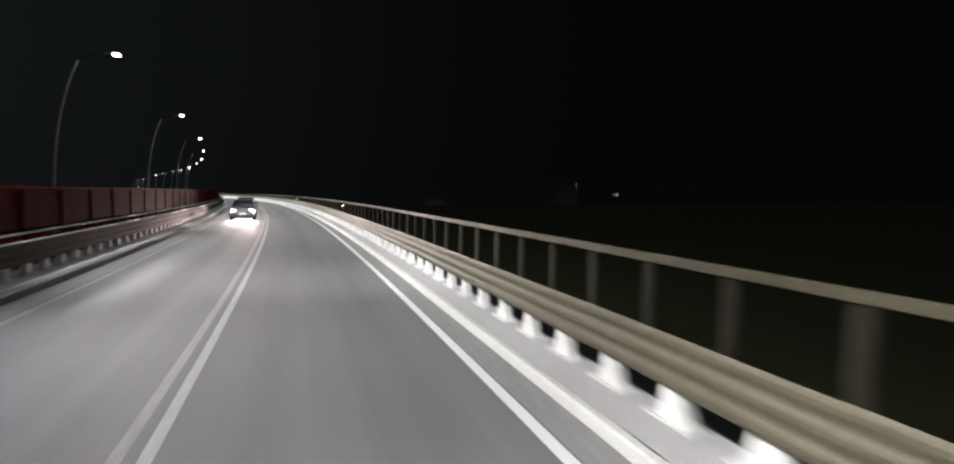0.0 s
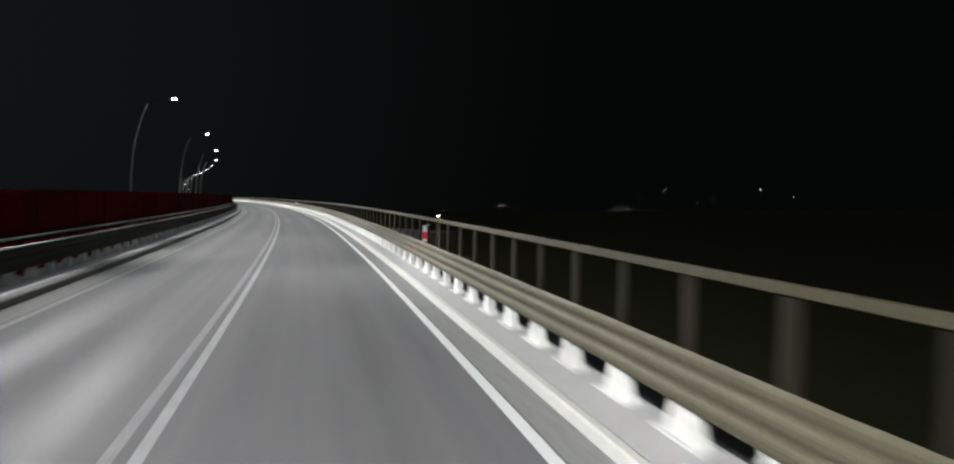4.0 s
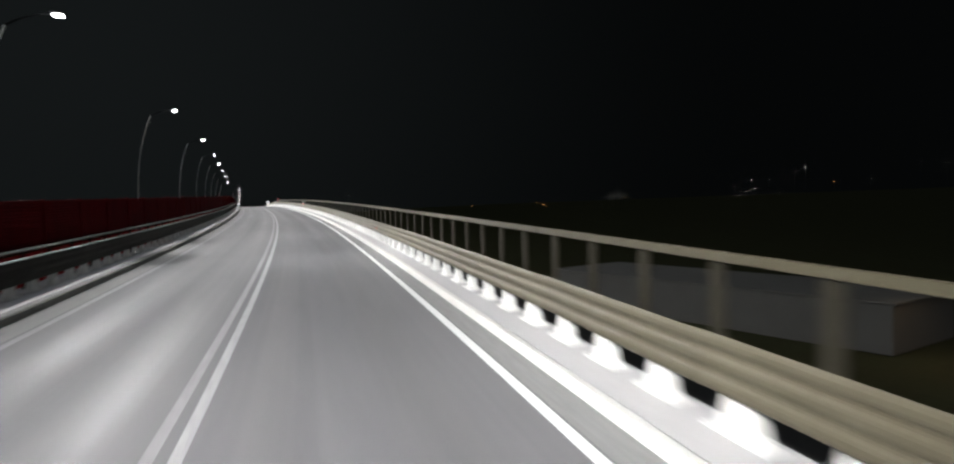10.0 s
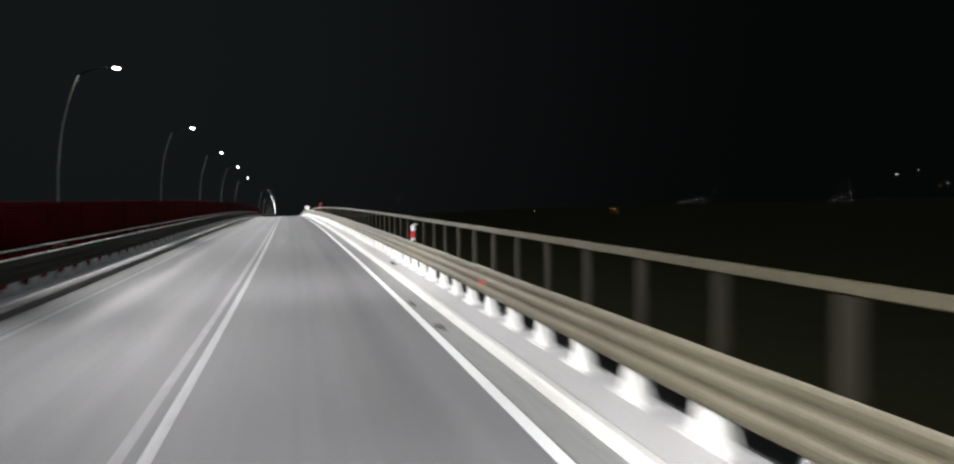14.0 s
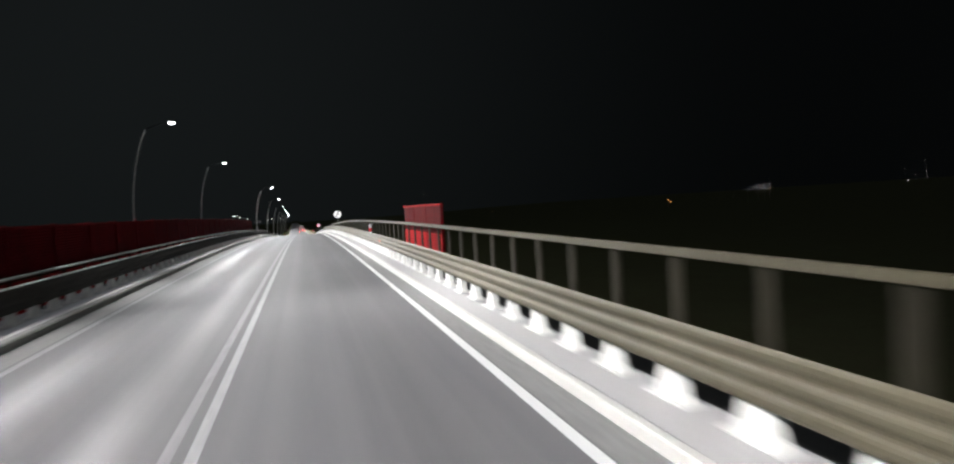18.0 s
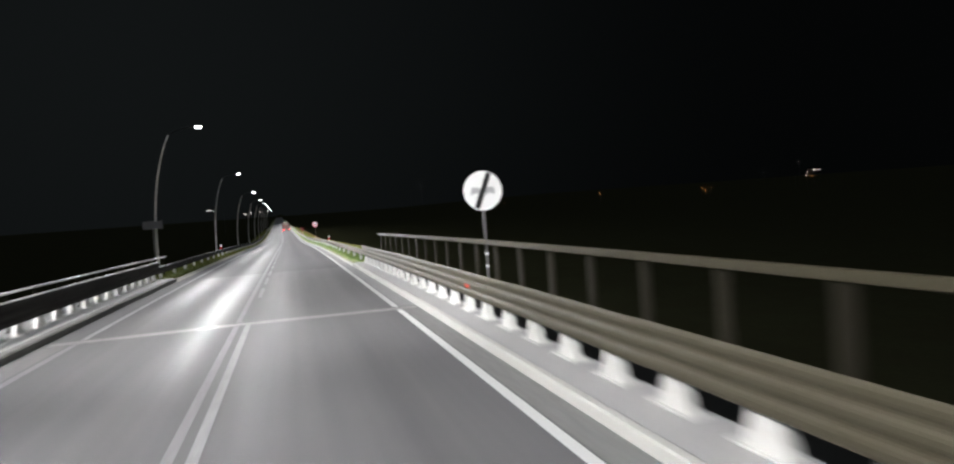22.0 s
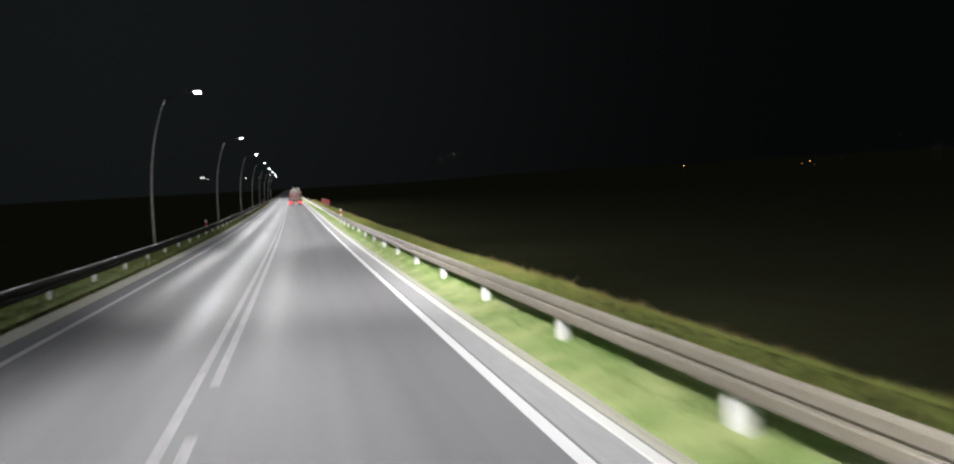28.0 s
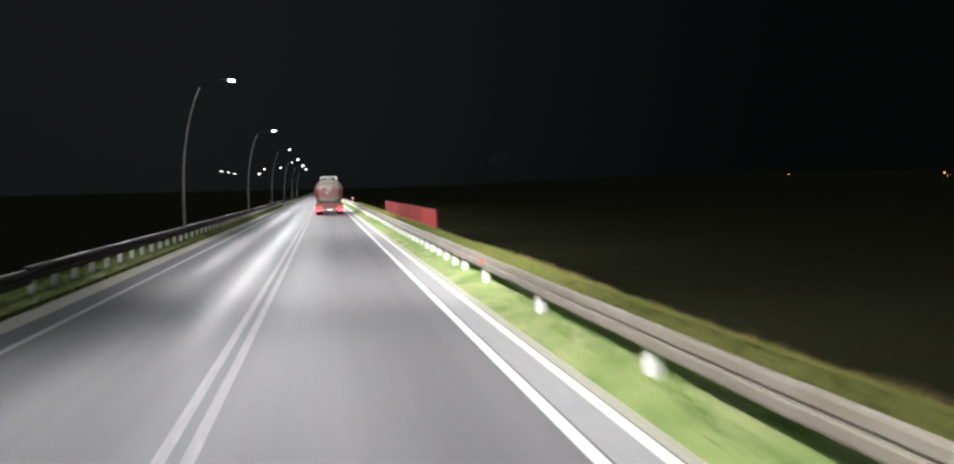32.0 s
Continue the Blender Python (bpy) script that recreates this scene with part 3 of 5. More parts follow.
def lamp_template():
    t = thing("street_lamp", "tall curved galvanised steel street lamp with a lit LED head", "street lamp", "street lamps along the road")
    pts = [(0, 0, 0), (0.02, 0, 2.2), (0.1, 0, 4.0), (0.23, 0, 5.3), (0.44, 0, 6.6), (0.74, 0, 7.8), (1.03, 0, 8.7), (1.33, 0, 9.38)]
    v, f = tube(pts, [0.088, 0.082, 0.074, 0.068, 0.062, 0.056, 0.05, 0.045], 12)
    part("pole", mesh_of("pole", v, f, POLE, smooth=True), POLE, t)
    v, f = tube([(1.3, 0, 9.36), (1.9, 0, 9.66), (2.5, 0, 9.82), (2.95, 0, 9.9)], [0.045, 0.04, 0.036, 0.034], 8)
    part("arm", mesh_of("arm", v, f, DARK, smooth=True), DARK, t, "thin dark arm")
    bm = box(bmesh.new(), (0.26, 0.26, 0.03), (0, 0, 0.015), 0.006)
    for x in (-0.09, 0.09):
        for y in (-0.09, 0.09):
            rod(bm, (x, y, 0.02), (x, y, 0.07), 0.014, seg=6)
    part("base_plate", bm, POLE, t)
    bm = box(bmesh.new(), (0.14, 0.02, 0.55), (0.01, -0.082, 1.1), 0.006)
    part("service_hatch", bm, POLE, t)
    bm = box(bmesh.new(), (0.66, 0.34, 0.09), (3.2, 0, 9.9), 0.03)
    box(bm, (0.3, 0.2, 0.05), (3.05, 0, 9.965), 0.015)
    head = part("lamp_head", bm, DARK, t, "dark flat LED lamp head")
    bm = box(bmesh.new(), (0.4, 0.32, 0.09), (3.26, 0, 9.815), 0.035)
    part("lens", bm, LENS, head, "glowing white lens")
    return t


LAMP_HEAD = (3.26, 0, 9.74)
BRIDGE_LAMPS = [60.83 + 33.73 * k - {9: 0.5, 10: 1.4, 11: 2.3, 12: 2.1}.get(k, 0) for k in range(-2, 14)]
LAND_LAMPS = [544.66 + 39.33 * k for k in range(0, 11)]
lamp0 = lamp_template()
# each head throws one beam across the road and two along it, as LED lenses do
def module(name, power, cone, blend):
    d = bpy.data.lights.new(name, "SPOT")
    d.energy, d.color, d.spot_size, d.spot_blend, d.shadow_soft_size = power, LAMP_COLOUR, radians(cone), blend, 0.16
    return d


OPTICS = {True: ((module("street_lamp_light", BRIDGE_POWER, 100, 1.0), 18, 0), (module("street_lamp_light_along", BRIDGE_POWER * 1.79, 72.5, 1.0), 18, 21)),
          False: ((module("street_lamp_light", LAND_POWER, 130, 1.0), 20, 0), (module("street_lamp_light_along", LAND_POWER * 2.6, 84, 1.0), 20, 29))}
# the two bridge head lamps get beams filling in for headlights across the wider gap
HEAD_OPTICS = ((module("bridge_head_light", BRIDGE_POWER * 0.94, 115, 1.0), 15, 0), (module("bridge_head_light_along", BRIDGE_POWER * 2.16, 80, 1.0), 15, 26))
for i, (s, u, z) in enumerate([(s, -11.25, -0.05) for s in BRIDGE_LAMPS] + [(s, -7.5, -0.45) for s in LAND_LAMPS]):
    m = stand(s, u, z, slope=False)
    lamp = lamp0 if i == 0 else copy_thing(lamp0, m)
    lamp.matrix_basis = m
    if s < 960:
        (one, ax, _), (two, bx, by) = HEAD_OPTICS if 490 < s < 550 else OPTICS[s < 530]
        for data, dx, dy in ((one, ax, 0), (two, bx, by), (two, bx, -by)):
            beam = new("street_lamp_light", data)
            beam.matrix_basis = m @ look(LAMP_HEAD, (LAMP_HEAD[0] + dx, dy, 0.0))
# concrete brackets that carry the bridge lamps beside the deck
bm = box(bmesh.new(), (0.6, 0.6, 0.5), (0, 0, -0.25), 0.03)
box(bm, (4.6, 0.35, 0.45), (2.0, 0, -0.6), 0.03)
bracket_me = data_of("lamp_bracket", bm, DECK)
for s in BRIDGE_LAMPS:
    ob = new("lamp_bracket", bracket_me)
    ob.matrix_basis = stand(s, -11.25, -0.05, slope=False)
    tagged(ob, "grey concrete bracket carrying a street lamp beside the deck", "bracket", "lamp brackets", "structure")

# ================= guard rails =================
# local: y along the road, the traffic is at -x
THRIE = [(-0.038, 0), (-0.066, 0.02), (-0.081, 0.045), (-0.083, 0.085), (-0.066, 0.115), (-0.038, 0.14), (-0.029, 0.165), (-0.038, 0.19), (-0.066, 0.212), (-0.082, 0.235),
         (-0.082, 0.275), (-0.066, 0.3), (-0.038, 0.325), (-0.029, 0.348), (-0.038, 0.372), (-0.066, 0.395), (-0.083, 0.42), (-0.081, 0.46), (-0.059, 0.49), (-0.038, 0.506)]
# flattened waves and an added lip keep the face dark, the edge bright
SHALLOW = [(-0.03 + (p[0] + 0.083) * 0.36 - 0.02, p[1]) for p in THRIE] + [(-0.01, 0.512), (0.03, 0.514)]
WAVES = [(0.4 * p[0] - 0.048, p[1] * 0.95) for p in THRIE]
WBEAM = [(-0.06, 0), (-0.076, 0.015), (-0.084, 0.04), (-0.084, 0.12), (-0.074, 0.136), (-0.05, 0.146), (-0.05, 0.164), (-0.074, 0.174), (-0.084, 0.19), (-0.084, 0.27), (-0.074, 0.296), (-0.05, 0.31)]


def beam_mesh(name, profile, length, x, z, mat, lap=0.16):
    outer = [(a + x, b + z) for a, b in profile]
    inner = [(a + x + 0.006, b + z) for a, b in reversed(profile)]
    ring = outer + inner
    k = len(ring)
    verts = [(a - 0.009 * (y < 0), y, b - 0.004 * (y < 0)) for y in (-lap, length) for a, b in ring]
    faces = [(i, (i + 1) % k, (i + 1) % k + k, i + k) for i in range(k)]
    n = len(profile)
    for o in (0, k):
        for i in range(n - 1):
            faces.append((o + i, o + i + 1, o + k - 2 - i, o + k - 1 - i))
    return mesh_of(name, verts, faces, mat)


def guard_rail(label, profile, beam_x, beam_z, post_gap, count, post_top, foot, pieces, mat, cap=None, cap_r=0.03, slim=1.0):
    """A straight length of guard rail: beams of 4 m, posts and spacer blocks."""
    length = post_gap * count
    t = thing("guard_rail", label, "guard rail", "guard rail sections")
    beams = max(1, round(length / 4))
    bl = length / beams
    me = beam_mesh("beam", profile, bl, beam_x, beam_z, mat)
    # a bright tube along the top draws the lit edge
    if cap:
        top = beam_z + profile[-1][1]
        v, f = tube([(beam_x - 0.01, -0.02, top), (beam_x - 0.01, bl + 0.02, top)], [cap_r, cap_r], 10)
        rolled = mesh_of("rolled_edge", v, f, cap, smooth=True)
    for i in range(beams):
        b = part("beam", me, mat, t, m=pose(0, i * bl, 0))
        if cap:
            part("rolled_edge", rolled, cap, b, "bright tube standing in for the lit top edge")
    # a folded channel post that flares out towards its foot
    wide = (0.32 if pieces else 0.22) * slim
    flare = (0.56 if pieces else 0.3) * slim
    levels = ((foot, flare), (foot + 0.1, flare * 0.86), (foot + 0.24, wide * 1.16), (foot + 0.4, wide), (post_top, wide * 0.94))
    v, f = [], []
    for z, w in levels:
        v += [(0.06, -w / 2, z), (0.05, -w / 2 - 0.004, z), (-0.045, -w / 2, z), (-0.062, -w / 2 + 0.03, z),
              (-0.062, w / 2 - 0.03, z), (-0.045, w / 2, z), (0.05, w / 2 + 0.004, z), (0.06, w / 2, z)]
    for k in range(len(levels) - 1):
        f += [(k * 8 + a, k * 8 + (a + 1) % 8, k * 8 + 8 + (a + 1) % 8, k * 8 + 8 + a) for a in range(8)]
    f += [tuple(range(7, -1, -1)), tuple(range(len(v) - 8, len(v)))]
    bm = bmesh.new()
    bm.from_mesh(mesh_of("post_shell", v, f, POSTS))
    if pieces:
        box(bm, (0.24, 0.72, 0.02), (0, 0, foot + 0.012), 0.004)
        for y in (-0.3, 0.3):
            rod(bm, (-0.09, y, foot + 0.02), (-0.09, y, foot + 0.05), 0.016, seg=6)
    post = data_of("post", bm, POSTS)
    bm = box(bmesh.new(), (abs(beam_x + 0.055) + 0.004, 0.1, 0.2), ((beam_x - 0.055) / 2, 0, beam_z + (0.25 if pieces else 0.155)), 0.006)
    spacer = data_of("spacer_block", bm, mat)
    for i in range(count):
        y = (i + 0.62) * post_gap
        p = part("post", post, POSTS, t, m=pose(0, y, 0))
        part("spacer_block", spacer, mat, p)
    return t, length


def run_rail(template, length, s0, s1, u, left, z=0.0):
    n = int((s1 - s0) / length)
    for i in range(n):
        s = s0 + i * length
        m = span(s + length, s, u, z) if left else span(s, s + length, u, z)
        if not template.get("used"):
            template.matrix_basis = m
            template["used"] = 1
        else:
            copy_thing(template, m)


bridge_rail, LB = guard_rail("three-wave galvanised steel guard rail on close pale posts", WAVES, -0.072, 0.508, 4 / 3, 9, 0.87, 0.15, True, STEEL)
run_rail(bridge_rail, LB, 528.5 - 12 * 50, 528.6, 4.65, False)
left_rail, LB = guard_rail("shallow-waved steel guard rail painted dark as unlit, with bright edge tube", SHALLOW, -0.072, 0.42, 4 / 3, 9, 0.8, 0.15, True, SHADERAIL, POLE)
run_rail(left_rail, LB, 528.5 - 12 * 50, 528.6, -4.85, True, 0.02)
land_rail, LL = guard_rail("galvanised steel guard rail on pale posts in the grass verge", WBEAM, -0.08, 0.46, 4.03, 3, 0.64, 0.0, False, OLDSTEEL)
run_rail(land_rail, LL, 529.0, 710.4, 4.72, False)
run_rail(land_rail, LL, 816.0, 1118, 4.72, False)
close_rail, LC = guard_rail("galvanised steel guard rail on closely set posts", WBEAM, -0.08, 0.46, 4 / 3, 9, 0.64, 0.0, False, OLDSTEEL)
run_rail(close_rail, LC, 710.35, 815, 4.72, False)
dark_rail, LL = guard_rail("guard rail with shade and bright top edge painted in, on verge", WBEAM, -0.08, 0.4, 4.03, 3, 0.56, 0.0, False, SHADERAIL, POLE, 0.013, 0.6)
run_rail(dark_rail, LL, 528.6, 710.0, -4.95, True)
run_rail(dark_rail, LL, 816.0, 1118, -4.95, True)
dark_close, LC = guard_rail("guard rail painted dark as in shade, on closely set posts", WBEAM, -0.08, 0.46, 4 / 3, 9, 0.62, 0.0, False, SHADERAIL, POLE, 0.016, 0.6)
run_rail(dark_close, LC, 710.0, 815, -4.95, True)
for rail in (bridge_rail,):
    for o in [o for o in bpy.data.objects if "used" in o]:
        del o["used"]
# turned-down end shoe where the close-posted rail meets the land rail
bm = box(bmesh.new(), (0.02, 1.0, 0.3), (0, 0.2, 0.63), 0.008)
for y in (-0.15, 0.0, 0.4, 0.55):
    rod(bm, (-0.01, y, 0.63), (-0.03, y, 0.63), 0.02, seg=8)
ob = new("rail_transition", data_of("rail_transition", bm, STEEL))
ob.matrix_basis = stand(528.6, 4.57)
tagged(ob, "galvanised steel connecting plate between two guard rails", "guard rail")

# red reflectors in the wave of the rail
bm = box(bmesh.new(), (0.02, 0.2, 0.075), (0, 0, 0), 0.008)
box(bm, (0.024, 0.17, 0.008), (0.002, 0, 0.038))
refl_me = data_of("rail_reflector", bm, REFLECT)
for s, u in [(51.2 + 35.1 * k, 4.49) for k in range(-2, 14)] + [(551.4 + 34.4 * k, 4.55) for k in range(0, 2)] + [(708.4, 4.55)]:
    z = 0.7 if s < 526 else 0.615
    ob = new("rail_reflector", refl_me)
    ob.matrix_basis = stand(s, u, z)
    tagged(ob, "small orange-red reflector fixed in the guard rail", "reflector", "guard rail reflectors")

# ================= bridge railings =================


def railing():
    t = thing("bridge_railing", "olive-grey painted steel bridge railing with a broad top rail", "railing", "bridge railing sections")
    bm = box(bmesh.new(), (0.09, 7.42, 0.12), (0, 3.7, 1.37), 0.012)
    part("top_rail", bm, RAILPAINT, t)
    bm = box(bmesh.new(), (0.05, 0.27, 1.14), (0, 0, 0.725), 0.006)
    box(bm, (0.16, 0.3, 0.02), (0, 0, 0.17), 0.004)
    box(bm, (0.07, 0.16, 0.03), (0, 0, 1.28), 0.004)
    post = data_of("post", bm, RAILPOST)
    for i in range(4):
        part("post", post, RAILPOST, t, m=pose(0, 0.925 + 1.85 * i, 0))
    return t


def slim_railing():
    t = thing("bridge_railing", "slim pale galvanised handrail on dark posts behind the guard rail", "railing", "slim bridge railing sections")
    v, f = tube([(0, -0.01, 1.08), (0, 7.41, 1.08)], [0.034, 0.034], 10)
    part("top_rail", mesh_of("top_rail", v, f, POLE, smooth=True), POLE, t, "pale steel tube")
    bm = box(bmesh.new(), (0.05, 0.09, 0.9), (0, 0, 0.62), 0.006)
    box(bm, (0.14, 0.16, 0.02), (0, 0, 0.18), 0.004)
    post = data_of("post", bm, RAILPOST)
    for i in range(4):
        part("post", post, RAILPOST, t, m=pose(0, 0.925 + 1.85 * i, 0))
    return t


for template, u in ((railing(), 6.0), (slim_railing(), -5.2)):
    template.matrix_basis = span(533.5 - 7.4 * 84, 533.5 - 7.4 * 83, u)
    for i in range(1, 84):
        copy_thing(template, span(533.5 - 7.4 * (84 - i), 533.5 - 7.4 * (83 - i), u))

# ================= red screens =================


def screen(bay, low, top, slats, far=False, rail=None, panel=None):
    """A bay of red noise screen: solid lower panel, louvred upper panel, frame and posts. Faces -x."""
    t = thing("noise_screen", "red noise screen bay with solid lower and louvred upper panel", "noise screen", "red noise screens")
    bm = box(bmesh.new(), (0.06, bay - 0.1, low + 0.08), (0, bay / 2, low / 2 + 0.05), 0.01)
    part("lower_panel", bm, panel or REDPANEL, t, "solid red panel")
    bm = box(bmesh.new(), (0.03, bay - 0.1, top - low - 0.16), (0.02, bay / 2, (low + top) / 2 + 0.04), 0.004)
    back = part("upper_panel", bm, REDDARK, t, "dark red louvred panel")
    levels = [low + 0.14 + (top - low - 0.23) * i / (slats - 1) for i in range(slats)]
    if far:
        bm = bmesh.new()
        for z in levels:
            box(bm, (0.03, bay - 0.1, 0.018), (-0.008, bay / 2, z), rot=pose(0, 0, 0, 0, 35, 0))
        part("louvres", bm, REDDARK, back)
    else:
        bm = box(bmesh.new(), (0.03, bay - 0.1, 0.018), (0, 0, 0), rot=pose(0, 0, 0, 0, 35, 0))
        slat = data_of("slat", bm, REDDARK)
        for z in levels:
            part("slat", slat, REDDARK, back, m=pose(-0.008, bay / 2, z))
    bm = box(bmesh.new(), (0.08, bay, 0.07), (0, bay / 2, top - 0.035), 0.008)
    part("top_rail", bm, rail or REDDARK, t, "red top rail")
    bm = box(bmesh.new(), (0.1, 0.1, top + 0.25), (0.01, 0, top / 2 - 0.1), 0.01)
    part("post", bm, REDDARK, t)
    return t


s0 = screen(3.25, 0.93, 2.2, 34, rail=REDPANEL)
s0.matrix_basis = stand(431.6, 6.3)
for i in (1, 2):
    copy_thing(s0, stand(431.6 + 3.25 * i, 6.3))
long_screen = screen(3.25, 0.8, 2.2, 16, True)
long_screen.matrix_basis = span(-18 + 3.25, -18, -5.42, 0.05)
for i in range(1, 160):
    copy_thing(long_screen, span(-18 + 3.25 * (i + 1), -18 + 3.25 * i, -5.42, 0.05))
# the low screen's unlit, hazy look put into a darker red
DIMRED = material("dim_red_panel", (0.15, 0.012, 0.013), 0.8, spec=0.02, bump=0.08, bump_scale=10, vary=0.1,
                    grain=((0.8, 0.5, (0.11, 0.01, 0.011)), (6, 0.4, (0.17, 0.03, 0.028))))
low_screen = screen(5.9, 1.12, 1.3, 2, panel=DIMRED)
low_screen.matrix_basis = stand(728.6, 6.8, -0.15)
for i in range(1, 5):
    copy_thing(low_screen, stand(728.6 + 5.9 * i, 6.8, -0.15))

# ================= delineators =================


def delineator():
    t = thing("delineator", "white plastic roadside delineator post with a red band", "delineator", "roadside delineators")
    bm = box(bmesh.new(), (0.1, 0.03, 0.56), (0, 0, 0.28), 0.008)
    part("lower_body", bm, WHITE, t)
    bm = box(bmesh.new(), (0.15, 0.04, 0.09), (0, 0, 0.595), 0.008)
    part("white_foot", bm, WHITE, t)
    bm = box(bmesh.new(), (0.154, 0.044, 0.25), (0, 0, 0.735), 0.008)
    part("red_band", bm, SIGNRED, t, "red reflective band")
    bm = box(bmesh.new(), (0.15, 0.04, 0.22), (0, 0, 0.965), 0.008)
    bmesh.ops.translate(bm, verts=[v for v in bm.verts if v.co.z > 1.03 and v.co.x > 0], vec=(0, 0, -0.03))
    part("head", bm, WHITE, t)
    return t


d0 = delineator()
for i, (s, u, z) in enumerate([(568.6, 5.1, 0.0), (677.75, 5.1, -0.03), (790, 5.1, 0.0), (565, -5.3, -0.05), (670.5, -5.3, -0.05), (785, -5.3, -0.05)]):
    m = stand(s, u, z + 0.07, 0 if u > 0 else 180)
    if i == 0:
        d0.matrix_basis = m
    else:
        copy_thing(d0, m)


def railing_marker():
    t = thing("railing_marker", "short red and white marker plate clamped to the bridge railing", "delineator", "railing markers")
    part("white_head", box(bmesh.new(), (0.16, 0.04, 0.22), (0, 0, 0.99), 0.008), WHITE, t)
    part("red_band", box(bmesh.new(), (0.165, 0.044, 0.27), (0, 0, 0.745), 0.008), SIGNRED, t, "red reflective band")
    part("white_foot", box(bmesh.new(), (0.16, 0.04, 0.1), (0, 0, 0.56), 0.008), WHITE, t)
    bm = box(bmesh.new(), (0.05, 0.03, 0.6), (0.06, 0.035, 0.85), 0.005)
    box(bm, (0.16, 0.03, 0.03), (0.12, 0.035, 1.13), 0.004)
    part("bracket", bm, POLE, t)
    return t


m0 = railing_marker()
for i, s in enumerate((127.0, 233.3, 347.0, 455.6)):
    m = stand(s, 5.8, 0.02)
    if i == 0:
        m0.matrix_basis = m
    else:
        copy_thing(m0, m)

# ================= road signs =================


def disc(r, y, th=0.004, seg=48):
    bm = bmesh.new()
    rod(bm, (0, y, 0), (0, y - th, 0), r, seg=seg)
    return bm


def car_shape(bm, cx, cz, w, y):
    """A small flat car seen from behind, as on an overtaking sign."""
    box(bm, (w, 0.004, w * 0.34), (cx, y, cz), 0.001)
    box(bm, (w * 0.78, 0.004, w * 0.26), (cx, y, cz + w * 0.3), 0.001)
    for k in (-1, 1):
        box(bm, (w * 0.2, 0.004, w * 0.16), (cx + k * w * 0.36, y, cz - w * 0.25), 0.001)
    return bm


def round_sign(label, centre, r, ban):
    t = thing("road_sign", label, "road sign")
    bm = rod(bmesh.new(), (0, 0.04, -0.3), (0, 0.04, centre + r * 0.8), 0.034, seg=12)
    part("post", bm, OLDPOLE, t, "grey steel post")
    bm = disc(r, 0.0, 0.012)
    plate = part("plate", bm, POLE, t, m=pose(0, -0.0, centre))
    if ban:
        part("red_border", disc(r * 0.995, -0.0135), SIGNRED, plate, "red border")
        part("white_face", disc(r * 0.84, -0.0185), SIGNWHITE, plate)
        part("red_car", car_shape(bmesh.new(), -r * 0.36, -0.02, r * 0.56, -0.025), SIGNRED, plate)
        part("black_car", car_shape(bmesh.new(), r * 0.36, -0.02, r * 0.56, -0.025), SIGNBLACK, plate)
    else:
        part("white_face", disc(r * 0.995, -0.0135), SIGNWHITE, plate)
        bm = car_shape(bmesh.new(), -r * 0.38, -0.02, r * 0.5, -0.02)
        part("grey_car", bm, SIGNGREY, plate)
        part("grey_car", car_shape(bmesh.new(), r * 0.38, -0.02, r * 0.5, -0.02), SIGNGREY, plate)
        bm = box(bmesh.new(), (r * 1.9, 0.004, r * 0.27), (0, -0.026, 0), 0.001, rot=pose(0, 0, 0, 0, -68, 0))
        part("black_stripe", bm, SIGNBLACK, plate, "broad black slanting stripe")
    bm = bmesh.new()
    for z in (-r * 0.45, r * 0.45):
        box(bm, (0.1, 0.05, 0.035), (0, 0.02, centre + z), 0.004)
    part("bracket", bm, POLE, t)
    if not ban:
        for z in (0.62, 0.95):
            bm = rod(bmesh.new(), (0, 0.04, z), (0, 0.04, z + 0.05), 0.045, seg=12)
            part("white_band", bm, SIGNWHITE, t, "white reflective band")
    return t


sign = round_sign("round white end-of-no-overtaking sign on a post behind the railing", 2.66, 0.53, False)
sign.matrix_basis = stand(511.9, 6.2, 0.05)
sign = round_sign("round no-overtaking sign with red border on a grey post", 3.05, 0.45, True)
sign.matrix_basis = stand(612.0, 5.45, -0.2)
t = thing("sign_board", "small grey back of a sign board on a post", "road sign", m=stand(541, -7.0, -0.3))
part("post", rod(bmesh.new(), (0, 0, -0.3), (0, 0, 3.4), 0.035), OLDPOLE, t)
bm = box(bmesh.new(), (1.15, 0.02, 0.5), (0, -0.05, 3.2), 0.006)
box(bm, (1.1, 0.03, 0.04), (0, -0.03, 3.05), 0.004)
box(bm, (1.1, 0.03, 0.04), (0, -0.03, 3.35), 0.004)
part("board", bm, DARK, t, "unpainted grey back")

# ================= vehicles =================


def loft(sections):
    """Sections of equal point count, each a list of (x, y, z), joined into a closed shell."""
    k = len(sections[0])
    verts = [p for sec in sections for p in sec]
    faces = [(i * k + j, i * k + (j + 1) % k, (i + 1) * k + (j + 1) % k, (i + 1) * k + j) for i in range(len(sections) - 1) for j in range(k)]
    faces.append(tuple(range(k - 1, -1, -1)))
    faces.append(tuple(range((len(sections) - 1) * k, len(sections) * k)))
    return verts, faces


